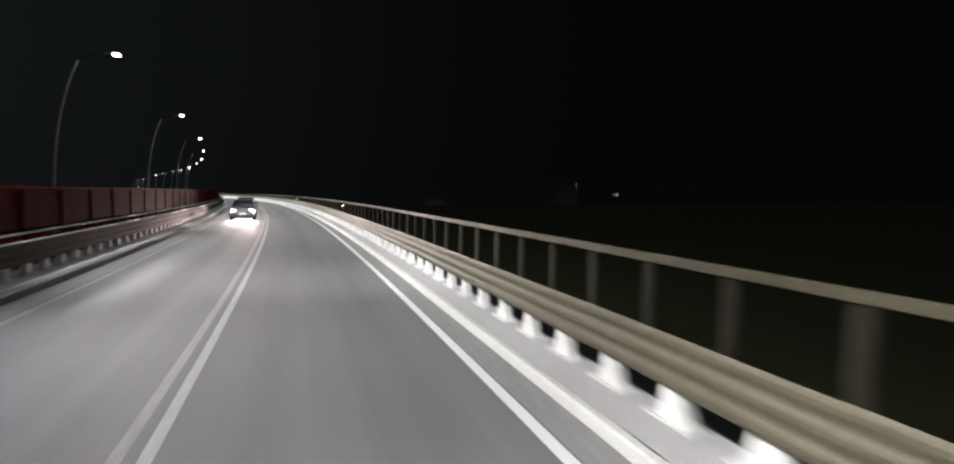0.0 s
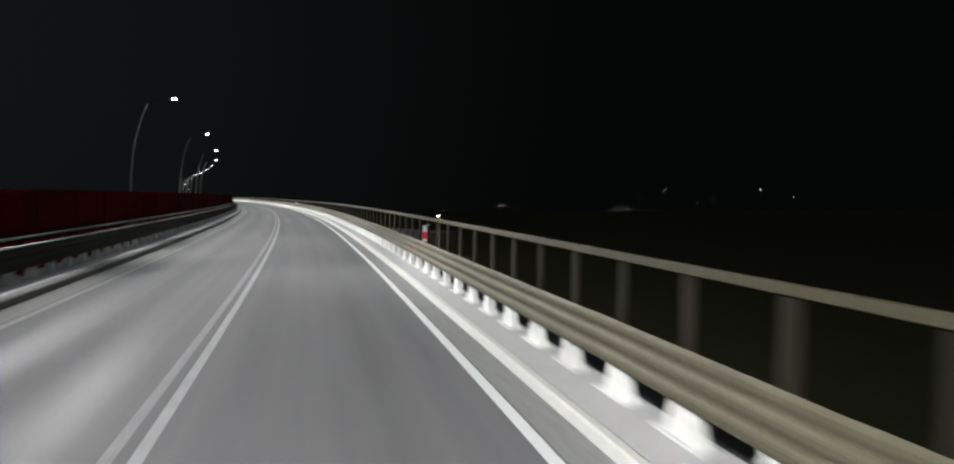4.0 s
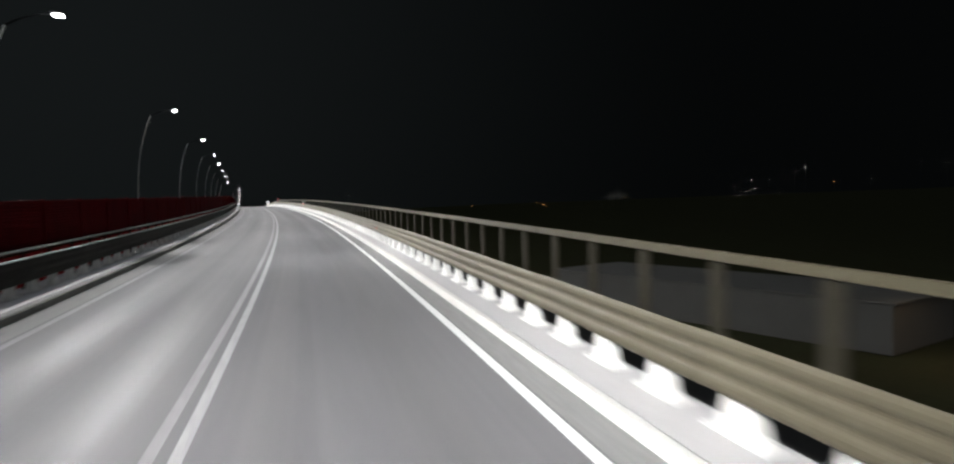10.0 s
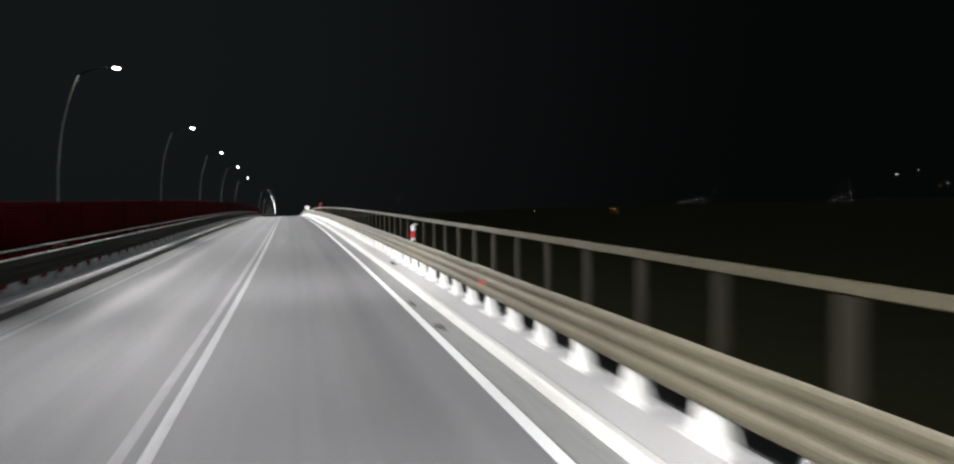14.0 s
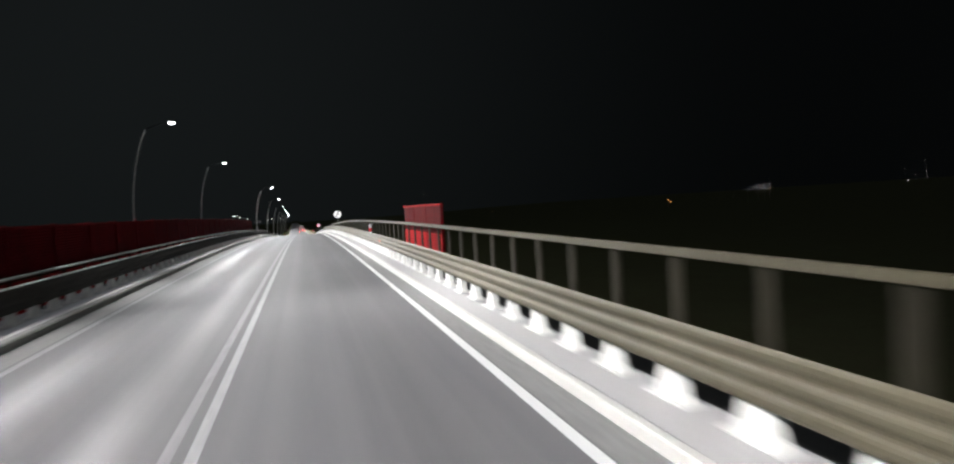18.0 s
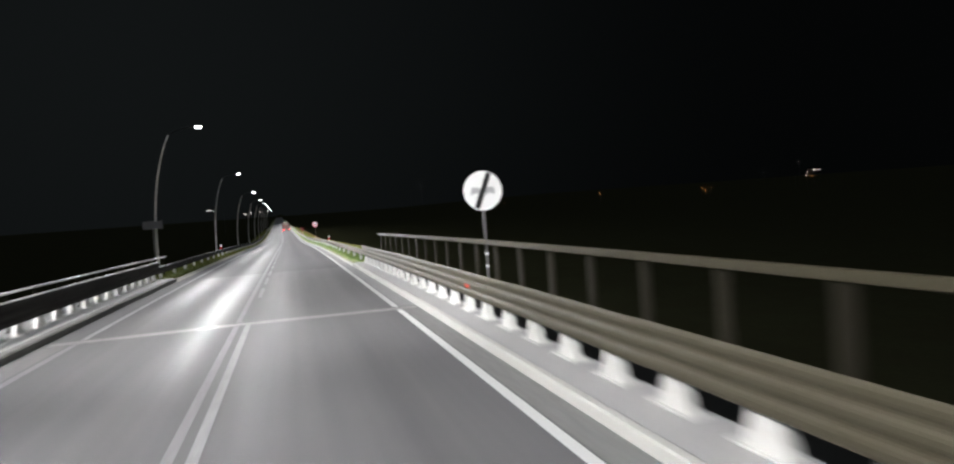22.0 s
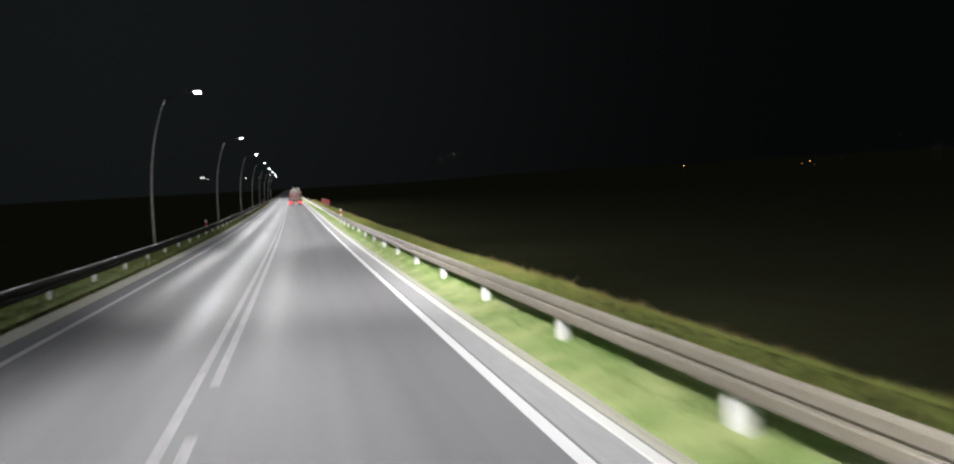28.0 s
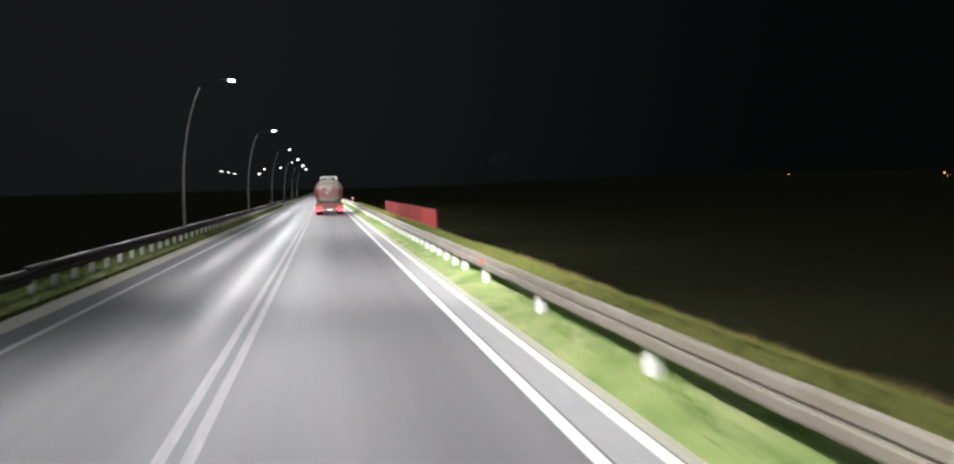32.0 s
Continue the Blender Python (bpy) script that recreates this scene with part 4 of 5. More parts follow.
def ring(y, w, z0, z1, r, n=4):
    """A rounded rectangle across the car at y."""
    out = []
    for cx, cz, a0 in ((w - r, z1 - r, 0), (-w + r, z1 - r, 90), (-w + r, z0 + r, 180), (w - r, z0 + r, 270)):
        for i in range(n + 1):
            a = radians(a0 + 90 * i / n)
            out.append((cx + r * math.cos(a), y, cz + r * math.sin(a)))
    return out


def wheel(parent, x, y, r, w, name="wheel"):
    bm = rod(bmesh.new(), (x - w / 2, y, r), (x + w / 2, y, r), r, seg=28)
    bmesh.ops.bevel(bm, geom=[e for e in bm.edges if abs(abs(e.verts[0].co.x - x) - w / 2) < 0.01 and abs(e.verts[0].co.x - e.verts[1].co.x) < 1e-4],
                    offset=0.03, segments=2, affect="EDGES", profile=0.5)
    tyre = part(name, bm, RUBBER, parent, smooth=False)
    side = 1 if x > 0 else -1
    bm = rod(bmesh.new(), (x + side * w / 2, y, r), (x + side * (w / 2 + 0.012), y, r), r * 0.62, seg=24)
    for i in range(5):
        a = 2 * math.pi * i / 5
        rod(bm, (x + side * (w / 2 + 0.012), y, r), (x + side * (w / 2 + 0.02), y + r * 0.55 * math.cos(a), r + r * 0.55 * math.sin(a)), 0.035, 0.02, seg=6)
    part("rim", bm, CHROME, tyre)


def car(label, paint, tall):
    """A car whose nose points to -y."""
    t = thing("car", label, "car", "oncoming cars")
    h = 0.98 if not tall else 1.08
    secs = []
    for y, w, z0, z1, r in ((-2.2, 0.72, 0.3, 0.66, 0.12), (-2.1, 0.83, 0.24, 0.76, 0.14), (-1.9, 0.88, 0.2, 0.84, 0.15), (-1.2, 0.9, 0.2, h - 0.06, 0.14), (-0.85, 0.9, 0.2, h, 0.12),
                            (0.6, 0.91, 0.2, h + 0.02, 0.12), (1.7, 0.9, 0.22, h + 0.02, 0.14), (2.05, 0.86, 0.26, h - 0.05, 0.16), (2.2, 0.76, 0.34, h - 0.2, 0.14)):
        secs.append(ring(y, w, z0, z1, r))
    v, f = loft(secs)
    part("body", mesh_of("body", v, f, paint, smooth=True), paint, t)
    top = 1.5 if not tall else 1.66
    secs = [ring(-1.0, 0.82, h - 0.1, h + 0.02, 0.05), ring(-0.35, 0.72, h - 0.1, top - 0.06, 0.1), ring(0.1, 0.68, h - 0.1, top, 0.12),
            ring(1.2, 0.68, h - 0.1, top - 0.02, 0.12), ring(1.75, 0.72, h - 0.1, top - 0.2, 0.1), ring(2.05, 0.8, h - 0.1, h + 0.02, 0.05)]
    v, f = loft(secs)
    part("cabin_glass", mesh_of("cabin_glass", v, f, GLASS, smooth=True), GLASS, t, "dark windscreen and side windows")
    secs = [ring(-0.2, 0.69, top - 0.045, top - 0.02, 0.012), ring(0.1, 0.685, top - 0.03, top + 0.015, 0.02), ring(1.2, 0.685, top - 0.05, top - 0.002, 0.02), ring(1.6, 0.69, top - 0.13, top - 0.09, 0.02)]
    v, f = loft(secs)
    part("roof", mesh_of("roof", v, f, paint, smooth=True), paint, t)
    for sx in (-1, 1):
        bm = rod(bmesh.new(), (sx * 0.83, -0.98, h), (sx * 0.7, -0.3, top - 0.05), 0.035, seg=6)
        part("pillar", bm, paint, t)
        bm = box(bmesh.new(), (0.2, 0.1, 0.13), (sx * 1.0, -0.72, h + 0.06), 0.03)
        part("mirror", bm, paint, t)
        bm = box(bmesh.new(), (0.4, 0.12, 0.18), (sx * 0.6, -2.12, 0.66), 0.05, rot=pose(0, 0, 0, 0, 0, sx * -14))
        part("headlight", bm, HEADLENS, t, "bright lit headlight")
        bm = box(bmesh.new(), (0.16, 0.05, 0.08), (sx * 0.62, -2.19, 0.38), 0.02)
        part("fog_light", bm, CHROME, t)
        bm = box(bmesh.new(), (0.3, 0.06, 0.14), (sx * 0.66, 2.14, 0.78), 0.03)
        part("tail_light", bm, SIGNRED, t)
        for y in (-1.36, 1.34):
            wheel(t, sx * 0.8, y, 0.33, 0.22)
    bm = box(bmesh.new(), (0.7, 0.05, 0.12), (0, -2.2, 0.58), 0.02)
    part("grille", bm, DARK, t)
    bm = box(bmesh.new(), (1.2, 0.06, 0.12), (0, -2.17, 0.32), 0.03)
    part("lower_grille", bm, DARK, t)
    bm = box(bmesh.new(), (0.52, 0.012, 0.11), (0, -2.225, 0.46), 0.004)
    part("number_plate", bm, SIGNWHITE, t, "plain white number plate")
    return t


head_data = bpy.data.lights.new("headlight_beam", "SPOT")
head_data.energy, head_data.color = 2100, (1.0, 0.78, 0.7)
head_data.spot_size, head_data.spot_blend, head_data.shadow_soft_size = radians(62), 1.0, 0.08
for label, paint, tall, s, u in (("grey saloon car with lit headlights in the oncoming lane", SILVER, False, 73.5, -1.65),
                                 ("dark car with lit headlights in the oncoming lane", NAVY, False, 88.0, -1.75)):
    c = car(label, paint, tall)
    c.matrix_basis = stand(s, u, 0.012)
    for sx in (-0.6, 0.6):
        beam = new("headlight_beam", head_data)
        beam.matrix_basis = c.matrix_basis @ look((sx, -2.3, 0.68), (sx + 0.2, -14, -0.35))


def ellipse(y, a, b, zc, n=36):
    q = lambda v: math.copysign(abs(v) ** 0.6, v)
    return [(a * q(math.cos(2 * math.pi * i / n)), y, zc + b * q(math.sin(2 * math.pi * i / n))) for i in range(n)]


def tanker():
    """A tanker lorry seen from behind; its tail is at y = 0 and its nose at +y."""
    t = thing("tanker_lorry", "tanker lorry in shade-darkened cream and maroon, lit red tail lamps", "lorry")
    n = 36
    secs = [ellipse(y, a, b * 0.95, 1.98, n) for y, a, b in ((0.42, 0.25, 0.2), (0.36, 0.7, 0.55), (0.4, 1.0, 0.8), (0.52, 1.16, 0.93), (0.75, 1.22, 1.0), (7.6, 1.22, 1.0), (7.85, 1.1, 0.9), (7.95, 0.6, 0.5))]
    v, f = loft(secs)
    me = mesh_of("tank", v, f, [CREAM, MAROON], smooth=True)
    for p in me.polygons:
        p.material_index = 1 if 1.58 < p.center.z < 2.32 else 0
    part("tank", me, CREAM, t, "cream tank with a maroon band")
    bm = box(bmesh.new(), (0.3, 0.02, 0.3), (-0.2, 0.33, 1.98), 0.006, rot=pose(0, 0, 0, 0, 45, 0))
    part("badge", bm, CREAM, t, "plain pale diamond plate")
    v, f = loft([ring(0.55, 0.78, 2.7, 3.08, 0.08), ring(0.62, 0.82, 2.7, 3.12, 0.08), ring(7.3, 0.82, 2.7, 3.12, 0.08), ring(7.4, 0.76, 2.7, 3.06, 0.08)])
    part("top_fairing", mesh_of("top_fairing", v, f, CREAM), CREAM, t, "cream walkway fairing along the top")
    for y in (1.6, 3.6, 5.6):
        bm = rod(bmesh.new(), (0, y, 3.1), (0, y, 3.22), 0.28, seg=20)
        part("hatch", bm, CREAM, t)
    bm = bmesh.new()
    for x in (-0.72, 0.72):
        rod(bm, (x, 0.8, 3.4), (x, 7.2, 3.4), 0.022, seg=6)
        for y in (0.8, 2.4, 4.0, 5.6, 7.2):
            rod(bm, (x, y, 3.08), (x, y, 3.4), 0.018, seg=6)
    for y in (0.8, 7.2):
        rod(bm, (-0.72, y, 3.4), (0.72, y, 3.4), 0.03, seg=6)
    part("guard_frame", bm, POLE, t)
    ladder = part("ladder", rod(bmesh.new(), (0.42, 0.2, 0.95), (0.42, 0.3, 3.35), 0.022, seg=8), DARK, t, "dark steel ladder")
    part("stile", rod(bmesh.new(), (0.8, 0.2, 0.95), (0.8, 0.3, 3.35), 0.022, seg=8), DARK, ladder)
    for i in range(8):
        z = 1.1 + i * 0.28
        part("rung", rod(bmesh.new(), (0.42, 0.21 + i * 0.01, z), (0.8, 0.21 + i * 0.01, z), 0.016, seg=6), DARK, ladder)
    bm = bmesh.new()
    for x in (-0.42, 0.42):
        box(bm, (0.1, 9.6, 0.24), (x, 4.9, 0.86), 0.01)
    box(bm, (0.9, 0.12, 0.2), (0, 0.3, 0.86), 0.01)
    part("chassis", bm, DARK, t)
    for y in (1.0, 4.0, 7.0):
        bm = box(bmesh.new(), (1.5, 0.25, 0.35), (0, y, 1.06), 0.02)
        part("saddle", bm, DARK, t)
    bm = box(bmesh.new(), (2.46, 0.12, 0.2), (0, 0.06, 0.46), 0.03)
    part("bumper", bm, CREAM, t)
    bm = box(bmesh.new(), (2.4, 0.06, 0.46), (0, 0.16, 0.84), 0.02)
    part("rear_panel", bm, MAROON, t)
    bm = box(bmesh.new(), (0.52, 0.012, 0.11), (0.0, -0.01, 0.47), 0.003)
    part("number_plate", bm, SIGNWHITE, t, "plain white number plate")
    for sx in (-1, 1):
        bm = box(bmesh.new(), (0.5, 0.05, 0.16), (sx * 0.95, -0.02, 0.46), 0.02)
        part("tail_lamp", bm, TAIL, t, "lit red tail lamp")
        bm = box(bmesh.new(), (0.46, 0.03, 0.13), (sx * 0.88, 0.11, 0.72), 0.01)
        part("marker_panel", bm, AMBER, t, "amber marker panel")
        bm = box(bmesh.new(), (0.55, 0.02, 0.42), (sx * 0.9, 0.55, 0.4), 0.01)
        part("mud_flap", bm, RUBBER, t)
        for y in (1.2, 2.55):
            wheel(t, sx * 0.94, y, 0.5, 0.5)
        wheel(t, sx * 1.05, 8.7, 0.5, 0.3)
        v, f = tube([(sx * 1.0, 0.62 + 0.65 * (1 - math.cos(a)), 0.6 + 0.52 * math.sin(a)) for a in np.linspace(0.1, 3.04, 9)], [0.05] * 9, 6)
        part("mudguard", mesh_of("mudguard", v, f, DARK, smooth=True), DARK, t)
        bm = box(bmesh.new(), (0.1, 0.2, 0.45), (sx * 1.42, 8.95, 2.3), 0.03)
        box(bm, (0.25, 0.04, 0.04), (sx * 1.28, 9.0, 2.45))
        part("mirror", bm, DARK, t)
    secs = [ring(8.1, 1.18, 0.9, 2.95, 0.18), ring(8.3, 1.22, 0.75, 3.0, 0.2), ring(10.0, 1.22, 0.6, 2.95, 0.2), ring(10.25, 1.15, 0.6, 2.3, 0.2)]
    v, f = loft(secs)
    part("cab", mesh_of("cab", v, f, MAROON, smooth=True), MAROON, t, "maroon driver's cab")
    return t


lorry = tanker()
lorry.matrix_basis = stand(757, 1.75, 0.012)
tail_data = bpy.data.lights.new("tail_lamp_light", "POINT")
tail_data.energy, tail_data.color, tail_data.shadow_soft_size = 14, (1.0, 0.05, 0.05), 0.1
for sx in (-0.95, 0.95):
    new("tail_lamp_light", tail_data).matrix_basis = lorry.matrix_basis @ pose(sx, -0.3, 0.4)

# ================= yard below the bridge =================
yard_ground = lambda s, u: float(ground_z(s, u))


def down_to(s, u):
    """A level pose on the land at (s, u)."""
    p = place(s, u)
    return pose(p[0], p[1], yard_ground(s, u), 0, 0, heading(s))


zy = yard_ground(265.6, 43.8)
head_z = float(road_z(265.6)) - 2.2 - zy
t = thing("yard_lamp", "tall yard lamp with a warm white lit head", "yard lamp", m=down_to(265.6, 43.8))
part("pole", rod(bmesh.new(), (0, 0, 0), (0, 0, head_z + 0.1), 0.09, 0.06), POLE, t)
bm = box(bmesh.new(), (0.7, 0.35, 0.14), (-0.35, 0, head_z + 0.12), 0.03)
head = part("lamp_head", bm, DARK, t)
YARDLENS = glow("yard_lamp_lens", (1.0, 0.85, 0.6), 40)
part("lens", box(bmesh.new(), (0.6, 0.34, 0.12), (-0.38, 0, head_z), 0.04), YARDLENS, head, "glowing warm lens")
yl = bpy.data.lights.new("yard_light", "SPOT")
yl.energy, yl.color, yl.spot_size, yl.spot_blend, yl.shadow_soft_size = 800, (1.0, 0.68, 0.4), radians(150), 0.6, 0.2
spot = new("yard_light", yl)
spot.matrix_basis = t.matrix_basis @ pose(-0.4, 0, head_z - 0.15)

zs = yard_ground(238, 26)
top = float(road_z(238)) - 6.0 - zs
t = thing("shed", "small dark shed with a pale flat roof in the lit yard", "shed", m=down_to(237.5, 25.8))
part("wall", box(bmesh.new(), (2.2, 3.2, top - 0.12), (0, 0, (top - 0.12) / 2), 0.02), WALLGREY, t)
roof = part("roof", box(bmesh.new(), (2.5, 3.5, 0.14), (0, 0, top - 0.05), 0.02), SHEDROOF, t, "pale flat roof")
part("gutter", box(bmesh.new(), (0.1, 3.5, 0.1), (-1.3, 0, top - 0.1), 0.02), DARK, roof)
part("door", box(bmesh.new(), (0.05, 0.9, 2.0), (-1.12, 0.4, 1.0), 0.01), DARK, t)
def shroud(z):
    """A deep open-bottomed lamp housing."""
    bm = box(bmesh.new(), (0.6, 0.5, 0.05), (-0.2, 0, z + 0.2), 0.01)
    for x in (-0.49, 0.09):
        box(bm, (0.02, 0.5, 0.3), (x, 0, z + 0.05))
    for y in (-0.24, 0.24):
        box(bm, (0.6, 0.02, 0.3), (-0.2, y, z + 0.05))
    return bm


# added source, out of view, for the orange light lying on the yard
t = thing("deck_lamp", "unseen orange floodlight added under the edge of the bridge deck", "floodlight", m=stand(234.0, 6.75, -1.0, slope=False))
part("bracket", box(bmesh.new(), (0.5, 0.08, 0.08), (-0.2, 0, 0.2), 0.01), DARK, t)
head = part("lamp_head", shroud(0.0), DARK, t)
ORANGELENS = glow("orange_lamp_lens", (1.0, 0.5, 0.2), 6)
part("lens", box(bmesh.new(), (0.4, 0.3, 0.03), (-0.2, 0, 0.14), 0.01), ORANGELENS, head, "glowing orange lens")
ol = bpy.data.lights.new("deck_lamp_light", "SPOT")
ol.energy, ol.color, ol.spot_size, ol.spot_blend, ol.shadow_soft_size = 42000, (1.0, 0.47, 0.25), radians(58), 1.0, 0.1
new("deck_lamp_light", ol).matrix_basis = t.matrix_basis @ look((0.1, 0, -0.2), (19, 2, -9))
t = thing("outbuilding", "long low grey rendered building in the dark yard", "building", m=down_to(294, 39) @ pose(0, 0, 0, 0, 0, 18))
hb = float(road_z(294)) - 6.9 - yard_ground(294, 39)
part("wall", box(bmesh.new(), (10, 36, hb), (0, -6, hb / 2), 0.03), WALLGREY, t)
part("roof", box(bmesh.new(), (10.5, 36.6, 0.2), (0, -6, hb + 0.1), 0.03), WALLGREY, t)
DIRT = material("yard_dirt", (0.042, 0.036, 0.027), 0.9, bump=0.5, bump_scale=4, spec=0.1,
                grain=((0.15, 0.8, (0.02, 0.018, 0.014)), (1.2, 0.5, (0.052, 0.044, 0.034)), (12, 0.4, (0.045, 0.038, 0.028))))
yard_rng = random.Random(5)
rings, spokes = 6, 64
edge = [yard_rng.uniform(0.92, 1.08) * (1 + 0.12 * math.sin(3 * a * 2 * math.pi / spokes + 1)) for a in range(spokes)]
yv = [(241.0, 29.0)]
for k in range(1, rings + 1):
    for a in range(spokes):
        r = k / rings * edge[a]
        yv.append((241.0 + 17 * r * math.cos(2 * math.pi * a / spokes), 29.0 + 11 * r * math.sin(2 * math.pi * a / spokes)))
yp = [(*place(p, q)[:2], yard_ground(p, q) + 0.16) for p, q in yv]
yf = [(0, 1 + a, 1 + (a + 1) % spokes) for a in range(spokes)]
for k in range(rings - 1):
    b = 1 + k * spokes
    yf += [(b + a, b + spokes + a, b + spokes + (a + 1) % spokes, b + (a + 1) % spokes) for a in range(spokes)]
ob = new("yard_paving", mesh_of("yard_paving", yp, yf, DIRT))
tagged(ob, "bare trodden dirt yard under the lamp", "yard", kind="structure")

# ================= lights of the far country =================


def far_lamp(s, u, z, warm, size=0.55):
    """A lamp on a thin mast a long way off; z is the height above the road's own level there."""
    p = place(s, u, z)
    g = yard_ground(s, u)
    hgt = max(3.0, p[2] - g)
    t = thing("distant_lamp", "far-off lit lamp on a thin mast in the dark country", "distant lamp", "distant lamps",
              m=pose(p[0], p[1], g))
    part("mast", rod(bmesh.new(), (0, 0, 0), (0, 0, hgt), 0.1, 0.06, seg=6), DARK, t)
    bm = bmesh.new()
    bmesh.ops.create_icosphere(bm, subdivisions=1, radius=size * 0.4, matrix=Matrix.Translation((0, 0, hgt)) @ Matrix.Diagonal((1.3, 1.3, 0.7, 1)))
    part("lantern", bm, FARWARM if warm else FARWHITE, t)


FAR = [(968.9, 325.7, 4.5, 1, 0.35), (979.4, 434.3, 13.2, 0, 0.8), (979, 427, 12.0, 0, 0.6), (980, 441, 13.5, 0, 0.5), (985, 420, 11, 0, 0.4),
       (1060.8, 744.5, 31, 0, 0.8), (1050, 675, 22, 0, 0.6), (1060, 690, 5, 0, 0.7), (1055, 708, 31, 0, 0.6), (1062, 704, 14, 0, 0.7), (1058, 716, 8, 0, 0.8),
       (1064, 722, 18, 0, 0.6), (1060, 764, 9, 0, 0.6), (1068, 800, 42, 0, 0.8), (1070, 880, 25, 1, 0.9), (1076, 900, 30, 0, 0.6),
       (1054.7, 491.5, 9.1, 0, 0.6), (1056, 499, 8.6, 1, 0.5), (1049.4, 372.0, 4.0, 1, 0.8), (1052, 378, 1.6, 1, 0.5), (1052, 367, 1.8, 1, 0.45),
       (1311.7, 165.7, 28.4, 0, 0.5), (1311, 152, 25, 0, 0.3), (1075, 283, 5, 1, 0.6), (1095, 197, 2, 1, 0.45), (1150, 520, 15, 0, 0.35), (1154, 536, 15, 0, 0.35), (1200, 610, 26, 0, 0.45),
       (919, 872, 43.5, 0, 1.0), (933, 941, 46, 0, 1.1), (856, 710, 22, 0, 0.8), (943, 697, 42, 0, 0.9), (928, 960, 33, 0, 0.8)]
for s, u, z, warm, size in FAR:
    far_lamp(s, u, z, warm, size)
# the lamps of a second road that leaves the embankment, at their own heights
SIDE_ROAD = [(1138.1, -58.5, 4.0, 0.68), (1124.6, -55.5, 4.2, 0.61), (1123.7, -52.7, 3.0, 0.54), (1034.0, -38.5, 1.8, 0.54), (945.4, -20.1, 0.9, 0.61), (910.7, -15.6, 1.9, 0.48), (895.6, -10.1, 2.1, 0.41), (854.7, -5.2, 2.5, 0.34)]
for s, u, z, size in SIDE_ROAD:
    far_lamp(s, u, z - float(road_z(s)), 0, size)

# ================= grass verges =================


def verge(name, s0, s1, u0, u1, per_m2, hgt, mat, seed, label, ragged=0.0):
    """Countless grass blades on a strip of verge, one triangle a blade."""
    rng = np.random.default_rng(seed)
    n = int(abs(u1 - u0) * (s1 - s0) * per_m2)
    s, u = rng.uniform(s0, s1, n), rng.uniform(min(u0, u1), max(u0, u1), n)
    u = u + np.where((u > 0) & (u < 5.2), pull_in(s), 0)
    if ragged:
        # tufts creep out over the gravel unevenly, and bare patches stay open
        creep = 0.5 * np.sin(s * 0.9 + 2 * np.sin(s * 0.37)) + 0.3 * np.sin(s * 2.7 + 1) + 0.2 * np.sin(s * 6.1 + u * 9)
        keep = np.abs(u) - np.where(u > 0, pull_in(s), 0) > min(abs(u0), abs(u1)) + ragged * (0.5 + 0.5 * creep)
        bare = np.sin(s * 1.9 + 2.5 * np.sin(u * 5 + s * 0.6)) + np.sin(s * 0.71 + u * 3) > 1.35
        s, u = s[keep & ~bare], u[keep & ~bare]
        n = len(s)
    clump = 0.55 + 0.6 * np.abs(np.sin(s * 1.7 + 3 * np.sin(u * 2.1))) * (0.6 + 0.4 * np.sin(s * 0.31 + u))
    g = np.maximum(ground_z(s, u), np.where(np.abs(u) < 4.6, road_z(s) - 0.01, -1e9))
    base = place(s, u)
    base[:, 2] = g - 0.01
    a = rng.uniform(0, 2 * math.pi, n)
    w = rng.uniform(0.008, 0.018, n)
    h = hgt * clump * rng.uniform(0.5, 1.25, n)
    side = np.stack([np.cos(a) * w, np.sin(a) * w, 0 * a], -1)
    lean = np.stack([rng.normal(0, 0.35, n) * h, rng.normal(0, 0.35, n) * h, h], -1)
    verts = np.stack([base - side, base + side, base + lean], 1).reshape(-1, 3)
    me = bpy.data.meshes.new(name)
    me.vertices.add(3 * n)
    me.vertices.foreach_set("co", verts.astype(np.float32).ravel())
    me.loops.add(3 * n)
    me.loops.foreach_set("vertex_index", np.arange(3 * n, dtype=np.int32))
    me.polygons.add(n)
    me.polygons.foreach_set("loop_start", np.arange(0, 3 * n, 3, dtype=np.int32))
    me.materials.append(mat)
    me.update(calc_edges=True)
    me.validate()
    tagged(new(name, me), label, "grass", kind="stuff")


verge("grass_verge", 526, 800, 4.38, 5.7, 560, 0.15, BLADE, 1, "short green grass on the verge under the guard rail", 0.2)
verge("pale_grass", 526, 800, 4.16, 4.85, 300, 0.07, PALEBLADE, 5, "sparse pale dry grass along the gravel edge", 0.32)
verge("grass_verge", 526, 800, 5.5, 8.2, 380, 0.17, DIMBLADE, 2, "longer grass behind the guard rail, painted darker beyond the headlights")
verge("grass_verge", 526, 800, -4.35, -8.0, 200, 0.12, DIMBLADE, 3, "short grass on the verge, its shade put into darker green")
verge("dry_grass", 526, 800, 6.6, 11, 90, 0.26, DRYBLADE, 4, "tall dry brownish grass on the bank")

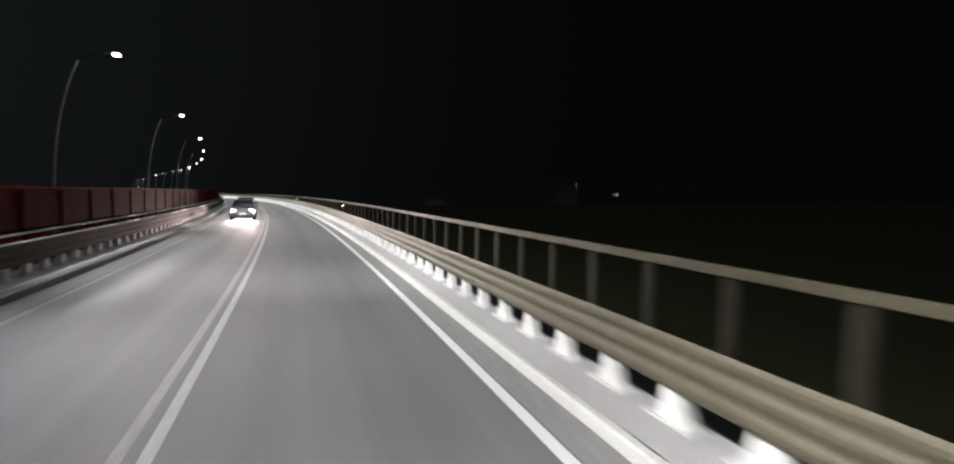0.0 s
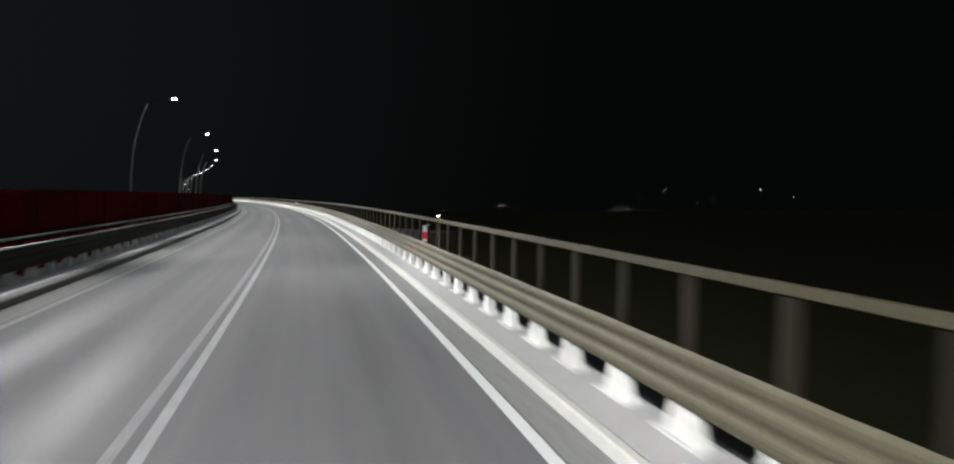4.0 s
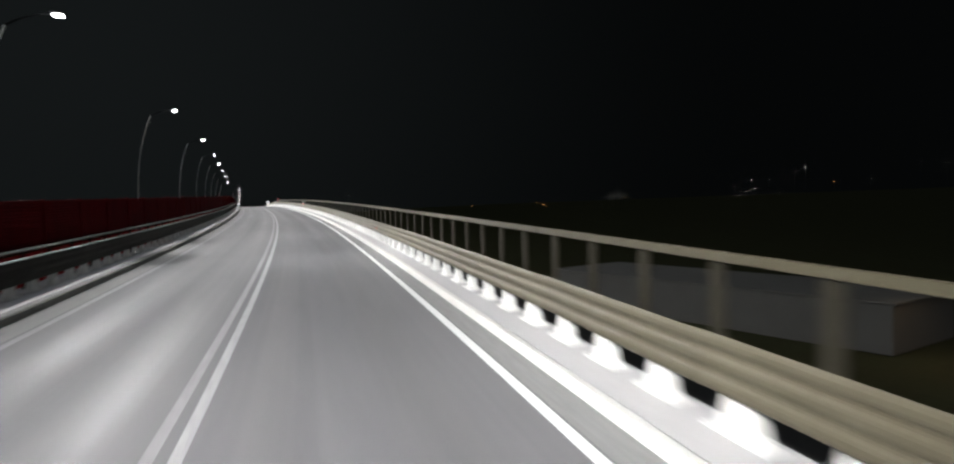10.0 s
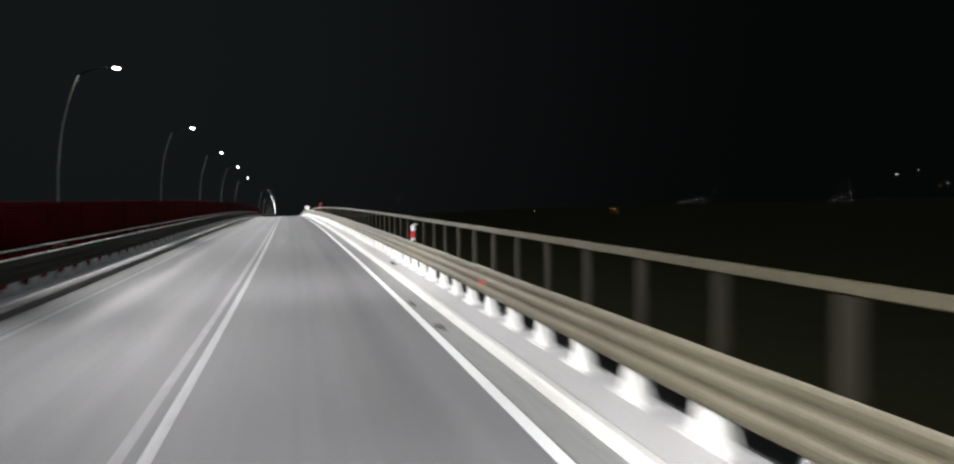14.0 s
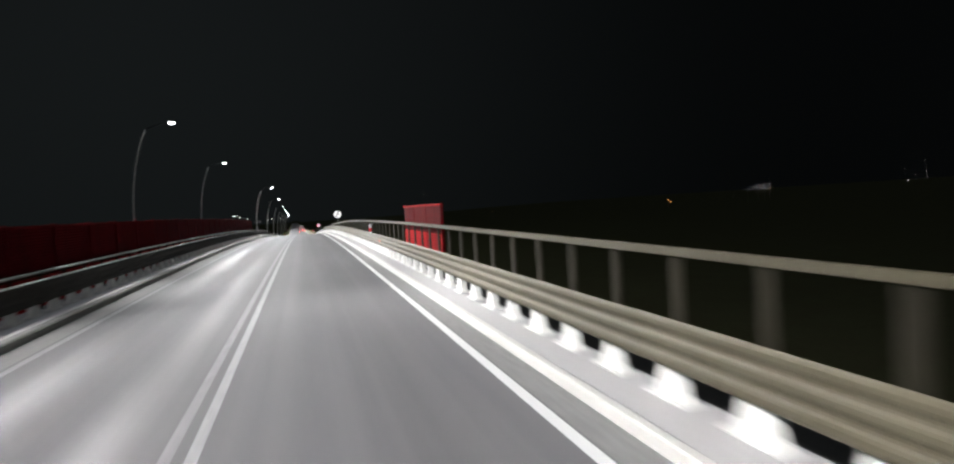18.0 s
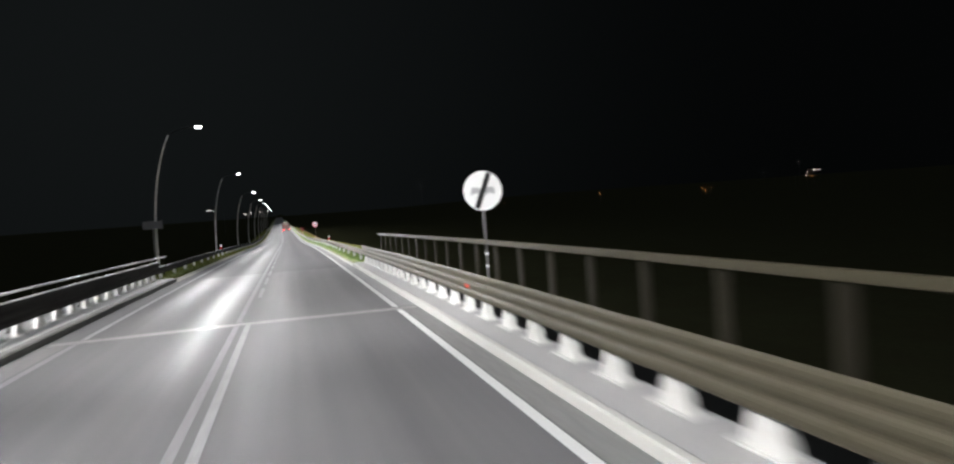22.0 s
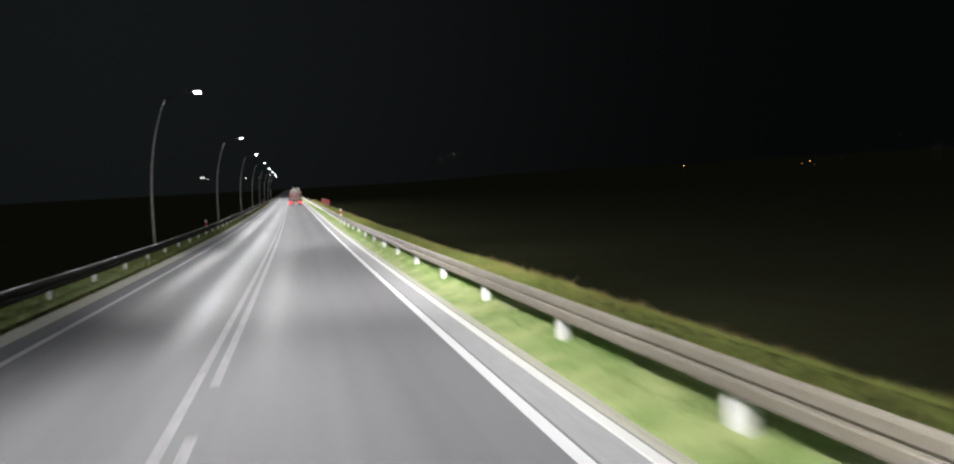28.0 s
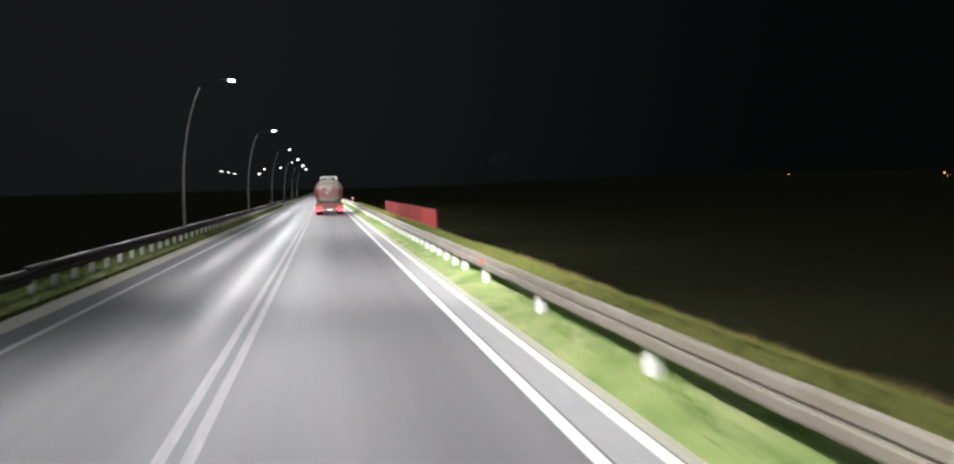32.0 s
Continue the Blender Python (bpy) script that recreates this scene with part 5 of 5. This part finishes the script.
# ================= dirt on the walkway and the road =================
GRIME = material("wet_grit", (0.06, 0.055, 0.05), 0.8, bump=0.4, bump_scale=60, grain=((8, 0.6, (0.1, 0.095, 0.085)), (60, 0.5, (0.035, 0.033, 0.03))))
rng = random.Random(11)


def stain(s, u, along, across, z):
    """An irregular flat patch of grit."""
    n = 18
    rim = []
    for i in range(n):
        a = 2 * math.pi * i / n
        r = rng.uniform(0.6, 1.1)
        rim.append((s + along * r * math.cos(a), u + across * r * math.sin(a)))
    verts = [place(s, u, z + 0.006)] + [place(p, q, z + 0.004) for p, q in rim]
    faces = [(0, 1 + i, 1 + (i + 1) % n) for i in range(n)]
    ob = new("dirt_patch", mesh_of("dirt_patch", verts, faces, GRIME))
    tagged(ob, "dark damp grit lying beside the pale kerb", "dirt patch", "dirt patches", "structure")


for s, u, along, across in ((331.8, 3.7, 0.35, 0.1), (334.5, 3.68, 0.5, 0.07), (342, 4.32, 0.7, 0.1), (398.4, 4.35, 0.8, 0.16), (216.8, 3.8, 0.5, 0.11), (219.5, 3.75, 0.4, 0.06),
                            (73.0, 3.75, 0.5, 0.09), (80.0, 3.72, 0.4, 0.08), (288, 3.74, 0.45, 0.08), (455, 3.73, 0.5, 0.07), (160.0, 4.4, 0.6, 0.1)):
    stain(s, u, along, across, 0.139 if u > 4.1 else 0.004)


def crack(points, width):
    """A sealed crack that wanders along the lane; points hold (s, u)."""
    verts, faces = [], []
    for i, (s, u) in enumerate(points):
        w = width * (0.5 + 0.5 * rng.random()) * (0.3 if i in (0, len(points) - 1) else 1)
        z = 0.02 * (1 - abs(u) / 4.05) + 0.006
        verts += [place(s, u - w, z), place(s, u + w, z)]
        if i:
            faces.append((2 * i - 2, 2 * i - 1, 2 * i + 1, 2 * i))
    ob = new("road_crack", mesh_of("road_crack", verts, faces, TAR))
    tagged(ob, "thin dark tar-sealed crack in the asphalt lane", "crack", kind="structure")


TAR = material("sealing_tar", (0.02, 0.02, 0.021), 0.45, grain=((20, 0.4, (0.035, 0.035, 0.036)),))
crack([(376.5 + 0.36 * i, 1.5 + 0.035 * math.sin(i * 1.1) + 0.02 * math.sin(i * 2.7)) for i in range(22)], 0.02)
